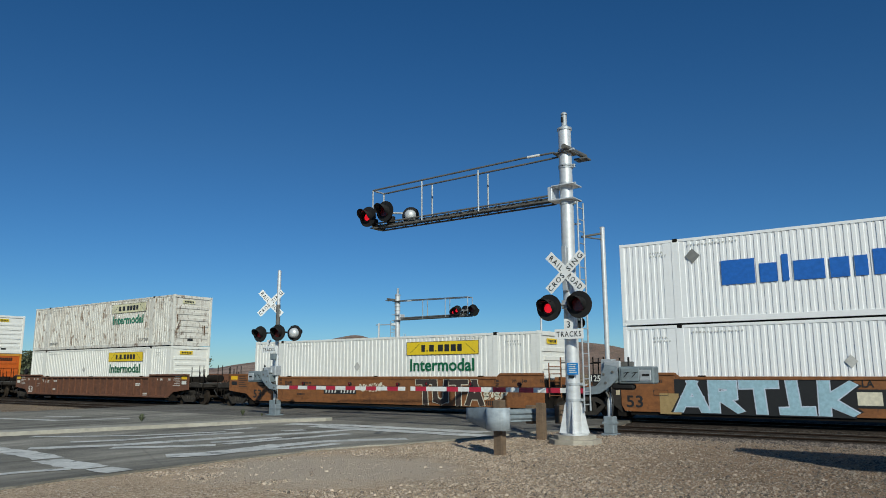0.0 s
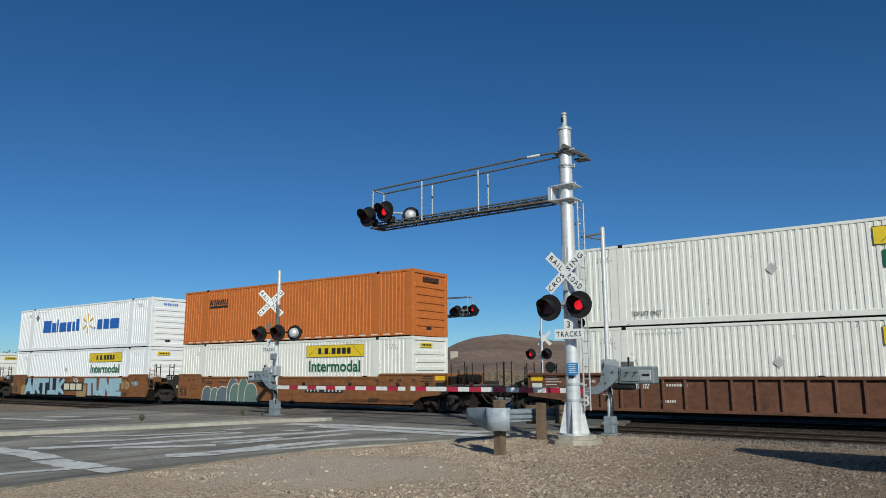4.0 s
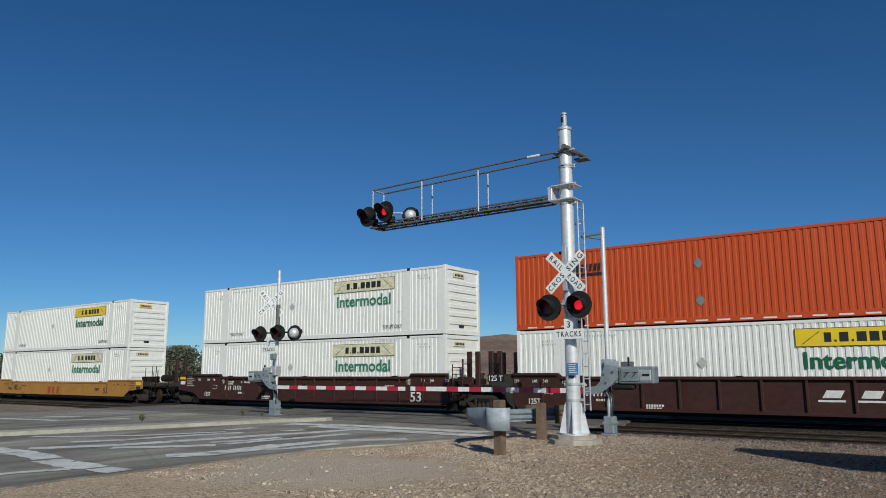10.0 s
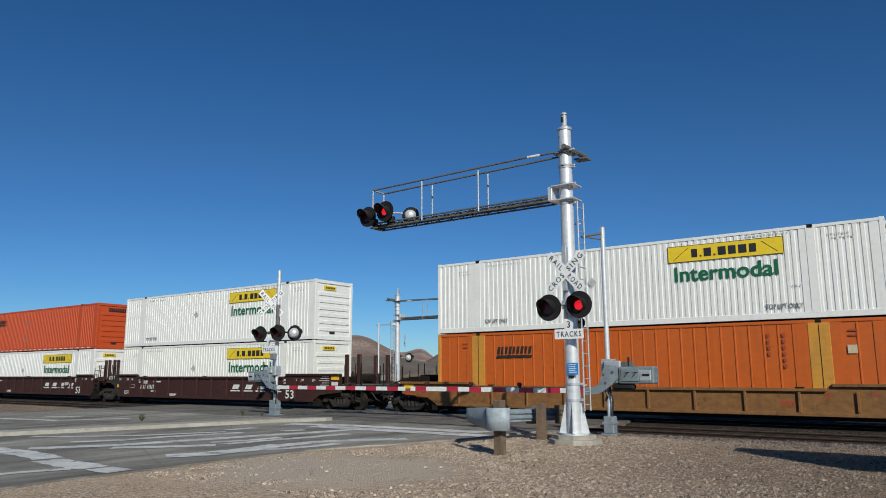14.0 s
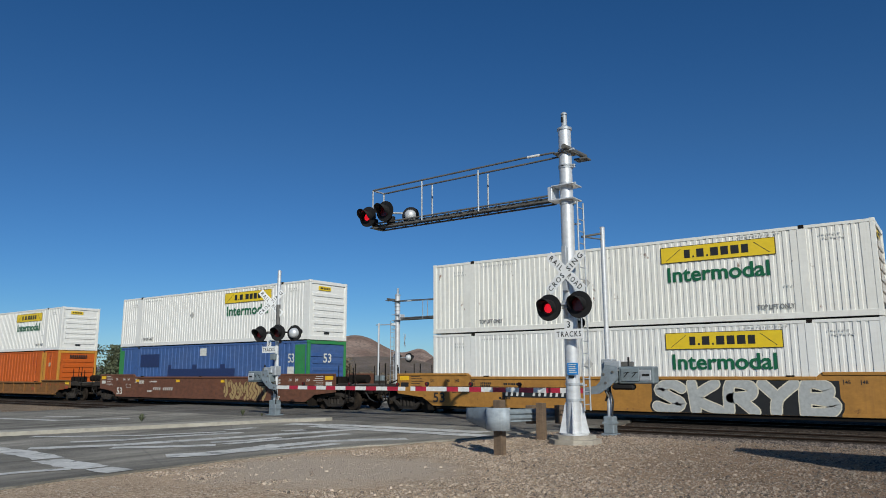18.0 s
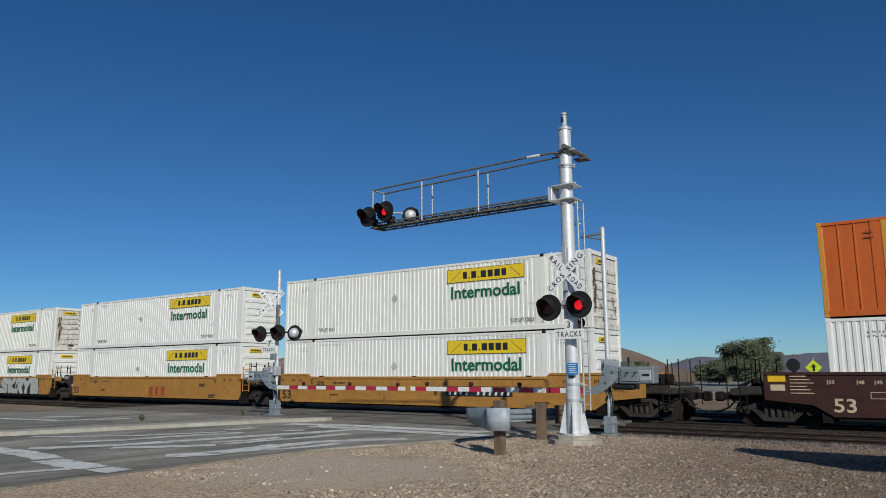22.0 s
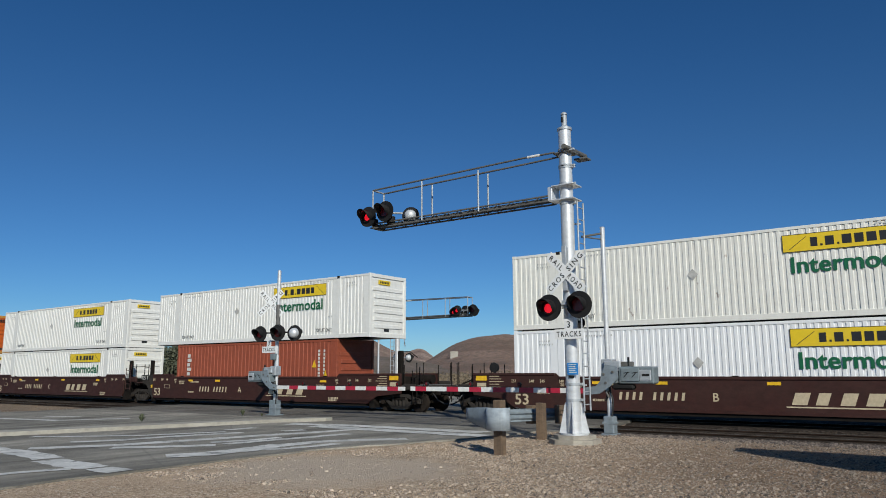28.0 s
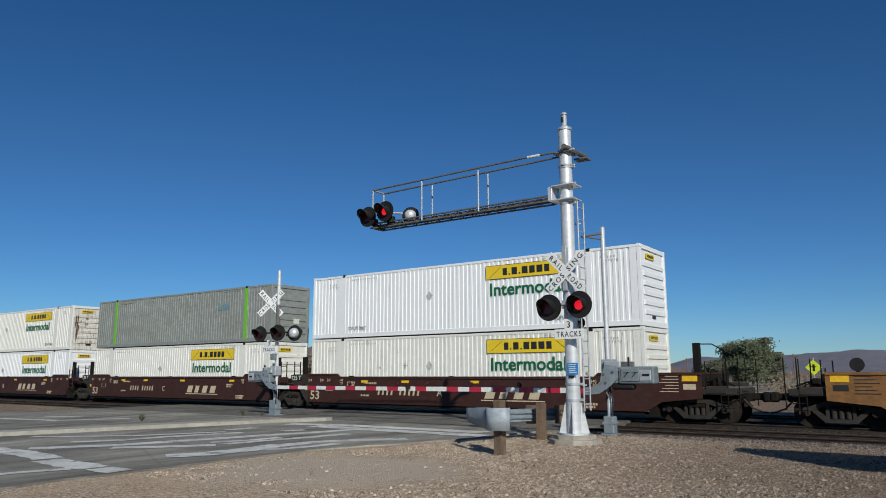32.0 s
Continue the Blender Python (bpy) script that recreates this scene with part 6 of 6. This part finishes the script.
        if k == 14:
            part("lettering", words("B", .24, BLACK_INK), BLACK_INK, a, at=pose(9.1, -1.366, .76))
        if k != 13:
            number_bars(a, 3.4 if k == 12 else 9.75, 2.6 if k == 12 else 3.0, .78, .17 if k == 12 else .21, 11, WHITE_INK, BLACK_INK)
    br = "dark brown well car with smooth sides and pale lettering blocks"
    for base in (15, 18):
        for k, l, r in ((base, "end", "joint"), (base + 1, "joint", "joint"), (base + 2, "joint", "end")):
            a = car("n%d" % (k - base), s[k], lambda l=l, r=r: well_car(br, WELL_BROWN, 1.5, 0, l, r, ink=BUFF_INK, brake=True, post=True))
            if base == 15:
                part("lettering", words("BCA"[k - base], .26, BUFF_INK), BUFF_INK, a, at=pose(7.35, -1.366, .72))
                trade_bars(a, 9.6, 2.6, .66, .36, 4, BUFF_INK, .35)
                number_bars(a, 4.1, 2.4, .72, .26, 10, BUFF_INK)
                for x in (3.2, 5.5, 9.0, 13.2):
                    part("reflector", B().box(x, x + .4, -1.369, -1.365, 1.24, 1.34), GOLD_INK, a)
    car("y_end", s[21], lambda: well_car("weathered yellow well car with smooth sides", WELL_OCHRE, 1.5, 0, ink=BLACK_INK, brake=True))
    lower = {0: "orange", 1: "cream", 2: "plain", 3: "bright", 4: "cream", 5: "cream", 6: "faded", 7: "faded", 8: "plain", 9: "cream", 10: "orange", 11: "blue",
             12: "plain", 13: "plain", 14: "plain", 15: "plain", 16: "plain", 17: "rust", 18: "bright", 19: "cream", 20: "cream", 21: "plain"}
    upper = {0: "plain", 1: "stained", 3: "spark", 4: "dull", 5: "cream", 6: "plain", 7: "faded", 8: "red", 9: "plain", 10: "plain", 11: "plain",
             12: "worn", 13: "plain", 14: "worn", 15: "orange", 16: "plain", 17: "plain", 18: "worn", 19: "grey", 20: "bright", 21: "plain"}
    for k in s:
        if k in lower:
            load(lower[k], s[k], L0, 1.98 if lower[k] == "rust" else .35 if k == 21 else 0.0)
        if k in upper:
            load(upper[k], s[k], L1, .35 if k == 21 else 0.0)


build_train()


# ---- trees, brush, poles and signs beyond the tracks ----
def away(px, d):
    a = radians(bearing(px))
    return -math.sin(a) * d, math.cos(a) * d


def tree(px, d, h, w, leaf, seed, label, leaves=1500):
    r = random.Random(seed)
    x, y = away(px, d)
    th = thing("tree", label, "tree", "trees beyond the tracks", at=pose(x, y, -.1))
    tr = B()
    tr.tube([(0, 0, 0), (.15, .05, h * .2), (.05, .1, h * .42)], .03 * h, 8)
    tips = []
    for i in range(9):
        a = r.uniform(0, 6.28)
        q = (math.cos(a) * w * r.uniform(.15, .4), math.sin(a) * w * r.uniform(.15, .4), h * r.uniform(.45, .88))
        tr.tube([(.05, .1, h * r.uniform(.2, .42)), (q[0] * .5, q[1] * .5, q[2] * .75), q], .009 * h, 5)
        tips.append(q)
    part("trunk", tr, BARK, th)
    clumps = tips + [(r.gauss(0, .24) * w, r.gauss(0, .24) * w, h * r.uniform(.16, .93)) for _ in range(30)]
    v, f = [], []
    for i in range(leaves * 5):
        c = r.choice(clumps)
        rad = w * .11
        p = Vector((c[0] + r.gauss(0, rad), c[1] + r.gauss(0, rad), min(h, max(.12 * h, c[2] + r.gauss(0, rad * .7)))))
        s = r.uniform(.05, .13) * (1.15 if leaves > 2000 else 1.3 if leaf is BRUSH else 1.9)
        u = Vector((r.gauss(0, 1), r.gauss(0, 1), r.gauss(0, 1))).normalized()
        k = u.orthogonal().normalized()
        n = len(v)
        v += [p - u * s, p + k * s * .6, p + u * s, p - k * s * .6]
        f.append((n, n + 1, n + 2, n + 3))
    part("crown", B().add(v, f), leaf, th)


tree(1330, 92, 5.6, 4.1, LEAF, 1, "round olive green tree beyond the tracks", 6000)
tree(1270, 100, 3.2, 2.6, LEAF_GREY, 2, "small grey green tree beyond the tracks", 2200)
tree(1362, 96, 4.0, 2.6, LEAF_GREY, 3, "grey green tree beyond the tracks", 2200)
tree(1244, 130, 2.9, 2.6, LEAF, 12, "low dark green tree beyond the tracks", 800)
tree(208, 120, 6.0, 6.5, LEAF, 4, "dark green tree far along the track", 1600)
tree(312, 115, 5.8, 6.0, LEAF_GREY, 5, "grey green tree far along the track", 1600)
tree(138, 130, 6.2, 5.0, LEAF, 6, "dark green tree far along the track", 1200)
tree(248, 150, 6.6, 6.0, LEAF_GREY, 7, "grey green tree far along the track", 1100)
tree(95, 150, 6.0, 6.0, LEAF_GREY, 8, "grey green tree far along the track", 1100)
tree(30, 120, 5.0, 6.0, LEAF, 13, "dark green tree far along the track", 1100)
tree(548, 105, 4.2, 6.0, BRUSH, 9, "dry brown leafless looking tree", 1500)
tree(598, 110, 4.0, 5.0, BRUSH, 10, "dry brown leafless looking tree", 1300)
tree(1120, 120, 3.4, 4.0, LEAF_GREY, 11, "small grey green tree beyond the tracks", 900)


def brush():
    r = random.Random(21)
    v, f = [], []
    for i in range(1650):
        px, d = r.uniform(-60, 1640), r.uniform(55, 260)
        if i > 1100:
            px, d = r.uniform(560, 1130), r.uniform(48, 120)
        elif i > 900:
            px, d = r.uniform(1225, 1480), r.uniform(62, 130)
        if 640 < px < 1020 or i > 900 or r.random() < .6:
            x, y = away(px, d)
            hh, ww = r.uniform(.4, 1.9 if i > 1100 else 1.7), r.uniform(.5, 1.7)
            if ROAD_X0 - 1 < x < -15 and y < 200:
                continue
            for j in range(34):
                p = Vector((x + r.gauss(0, ww * .5), y + r.gauss(0, ww * .5), r.uniform(0, hh)))
                s = r.uniform(.05, .15)
                u = Vector((r.gauss(0, 1), r.gauss(0, 1), r.gauss(0, 1))).normalized()
                k = u.orthogonal().normalized()
                n = len(v)
                v += [p - u * s, p + k * s * .6, p + u * s, p - k * s * .6]
                f.append((n, n + 1, n + 2, n + 3))
    tagged(new("brush", B().add(v, f).mesh("brush", BRUSH)), "dry brown desert brush", "brush", kind="stuff")


brush()


def stones():
    """Loose stones over the gravel before the camera."""
    r = random.Random(4)
    v, f = [], []
    ring = [(math.cos(k * 2 * math.pi / 5), math.sin(k * 2 * math.pi / 5)) for k in range(5)]

    def pebble(v, f, x, y, z, s):
        """A low rounded stone: a ring on the ground, a smaller one above."""
        a, n = r.uniform(0, 6.28), len(v)
        ca, sa, tall = math.cos(a) * s, math.sin(a) * s, s * r.uniform(.5, .95)
        ks = [r.uniform(.75, 1.25) for _ in ring]
        for q, zz in ((1.0, z - .006), (r.uniform(.5, .72), z + tall)):
            for k, (px_, py_) in zip(ks, ring):
                v.append((x + (px_ * ca - py_ * sa) * k * q, y + (px_ * sa + py_ * ca) * k * q, zz))
        f += [(n + i, n + (i + 1) % 5, n + 5 + (i + 1) % 5, n + 5 + i) for i in range(5)]
        f.append((n + 5, n + 6, n + 7, n + 8, n + 9))

    made = 0
    while made < 62000:
        y = 7.2 + 12.0 * r.random() ** 1.15
        x = r.uniform(-12.5, 3.5)
        if x < road_edge(y) + .25 + abs(r.gauss(0, .5)):
            continue
        if math.hypot(x + 9.2, y - 9.7) + noise.noise((x * 1.3, y * 1.3, 2)) < 2.4 and r.random() < .95:
            continue
        if noise.noise((x * .35, y * .35, 9)) < -.1 and r.random() < .55:
            continue
        s = r.uniform(.007, .017) if r.random() < .93 else r.uniform(.016, .034)
        pebble(v, f, x, y, lie(x, y), s)
        made += 1
    made = 0
    w, g = [], []
    while made < 7000:
        x, y = r.uniform(-9.4, 4.5), 18.2 + 2.0 * r.random()
        s = r.uniform(.018, .042)
        pebble(w, g, x, y, lie(x, y) if y < 19.3 else -.1 + .02 * (y - 19.3), s)
        made += 1
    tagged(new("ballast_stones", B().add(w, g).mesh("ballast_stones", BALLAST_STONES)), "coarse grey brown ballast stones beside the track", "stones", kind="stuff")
    tagged(new("loose_stones", B().add(v, f).mesh("loose_stones", STONES)), "loose tan and grey stones", "stones", kind="stuff")


stones()


def weeds():
    r = random.Random(17)
    for x, y, z, h in ((-21.6, 13.55, .15, .3), (-23.6, 19.2, 0, .3), (-20.6, 17.6, .15, .12)):
        th = thing("weed", "small dry green weed in a crack", "weed", at=pose(x, y, z))
        b = B()
        for i in range(46):
            a, k = r.uniform(0, 6.28), r.uniform(.3, 1)
            q = Vector((math.cos(a) * h * .5 * k, math.sin(a) * h * .5 * k, h * (1.1 - .6 * k)))
            n = Vector((-q.y, q.x, 0)).normalized() * .012
            b.add([-n, n, q + n * .4, q - n * .4], [(0, 1, 2, 3)])
        part("leaves", b, LEAF, th)


weeds()


def poles():
    for px, d, h in ((1405, 150, 5.0), (1216, 140, 4.2)):
        x, y = away(px, d)
        th = thing("utility_pole", "weathered timber utility pole with a crossarm", "utility pole", "poles beyond the tracks", at=pose(x, y, -.1))
        part("pole", B().cyl((0, 0, 0), (0, 0, h), .12, 10, .09), WOOD, th)
        part("crossarm", B().cbox(-.9, .9, -.05, .05, h - .55, h - .45, .01), WOOD, th)
        for k in (-.8, 0, .8):
            part("insulator", B().cyl((k, 0, h - .45), (k, 0, h - .32), .04, 8), CABINET, th)
    x, y = -6.81, 45.0
    th = thing("warning_sign", "yellow green diamond warning sign on a steel post", "road sign", at=pose(x, y, -.1))
    part("post", B().cyl((0, .03, 0), (0, .03, 2.5), .03, 8), GALV, th)
    dm = part("sign_plate", B().prism([(-.43, 1.97), (0, 1.54), (.43, 1.97), (0, 2.40)], -.01, .0), SIGN_LIME, th, "fluorescent yellow green diamond plate")
    part("symbol", B().box(-.06, .06, -.014, -.011, 1.76, 2.14).box(-.15, .14, -.014, -.011, 1.98, 2.03), BLACK_INK, dm, "plain black bars of the symbol")
    x, y = away(803, 652)
    th = thing("house", "small white house at the foot of the hill", "house", at=pose(x, y, 18.6, 0, 0, 38))
    part("wall", B().box(-3.4, 3.4, -2.4, 2.4, -6, 1.2), KERB, th)
    part("roof", B().prism([(-3.7, 1.2), (3.7, 1.2), (3.1, 2.0), (-3.1, 2.0)], -2.7, 2.7), CONCRETE, th)


poles()


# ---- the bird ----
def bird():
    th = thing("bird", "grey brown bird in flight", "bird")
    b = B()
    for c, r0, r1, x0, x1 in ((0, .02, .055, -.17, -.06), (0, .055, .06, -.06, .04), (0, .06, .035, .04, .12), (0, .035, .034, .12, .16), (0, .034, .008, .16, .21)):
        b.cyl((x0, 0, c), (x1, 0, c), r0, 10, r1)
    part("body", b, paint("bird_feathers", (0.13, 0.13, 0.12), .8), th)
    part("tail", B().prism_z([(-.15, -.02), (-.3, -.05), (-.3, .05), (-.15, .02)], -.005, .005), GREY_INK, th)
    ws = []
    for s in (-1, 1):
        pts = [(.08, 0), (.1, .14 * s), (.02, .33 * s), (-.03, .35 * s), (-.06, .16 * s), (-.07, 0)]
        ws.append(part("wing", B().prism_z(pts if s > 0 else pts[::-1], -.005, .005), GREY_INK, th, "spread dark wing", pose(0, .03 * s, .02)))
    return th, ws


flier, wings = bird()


def motions():
    v, a = 11.154, 0.0407
    for ob, s, z in movers:
        walk(ob, [(t, pose(s - v * t - a * t * t / 2, TRACK_Y[1], z)) for t in range(0, 33)])
    # wheels roll on the rails
    steps = [i * .05 for i in range(641)]
    turns = [(t, Matrix.Rotation(-(v * t + a * t * t / 2) / .42, 4, 'Y')) for t in steps]
    for ob, s, z in movers:
        for w in ob.children_recursive:
            if w.name.startswith("wheelset"):
                at = Matrix.Translation(w.matrix_basis.translation)
                walk(w, [(t, at @ r) for t, r in turns])
    # the added flaps open in turn, so that the steady lamps seem to blink
    period, start = 1.212, 0.74
    for fl, right in vanes:
        rest = fl.matrix_basis.copy()
        shut, lift = rest.copy(), rest @ pose(0, 0, 0, -82)
        rows = []
        n = -2
        while True:
            on = start + n * period + (period / 2 if right else 0)
            if on > 31.9:
                break
            rows += [(on - .017, shut), (on + .017, lift), (on + period / 2 - .017, lift), (on + period / 2 + .017, shut)]
            n += 1
        before = [m for t, m in rows if t <= 0][-1]
        rows = [(0.0, before)] + [(t, m) for t, m in rows if 0.04 < t < 31.95]
        walk(fl, rows + [(32.0, rows[-1][1])])
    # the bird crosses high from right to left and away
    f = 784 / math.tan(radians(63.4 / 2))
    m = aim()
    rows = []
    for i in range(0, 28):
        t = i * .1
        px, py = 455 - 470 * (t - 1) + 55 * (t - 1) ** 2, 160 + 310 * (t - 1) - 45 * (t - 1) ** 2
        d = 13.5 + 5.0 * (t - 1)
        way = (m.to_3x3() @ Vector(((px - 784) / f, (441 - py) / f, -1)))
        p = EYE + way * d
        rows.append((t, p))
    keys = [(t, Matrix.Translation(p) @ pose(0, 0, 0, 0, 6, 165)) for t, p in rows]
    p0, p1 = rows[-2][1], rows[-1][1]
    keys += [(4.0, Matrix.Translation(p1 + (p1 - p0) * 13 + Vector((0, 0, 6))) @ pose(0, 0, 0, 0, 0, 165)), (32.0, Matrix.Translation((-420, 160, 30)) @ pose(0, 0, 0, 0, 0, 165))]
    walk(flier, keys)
    for s, w in zip((-1, 1), wings):
        rows = []
        for i in range(0, 41):
            t = i * .1
            up = 10 + 30 * math.sin(i * 1.15 + 1.48)
            rows.append((t, pose(0, .03 * s, .02, up * s)))
        walk(w, rows + [(32.0, rows[-1][1])])


motions()
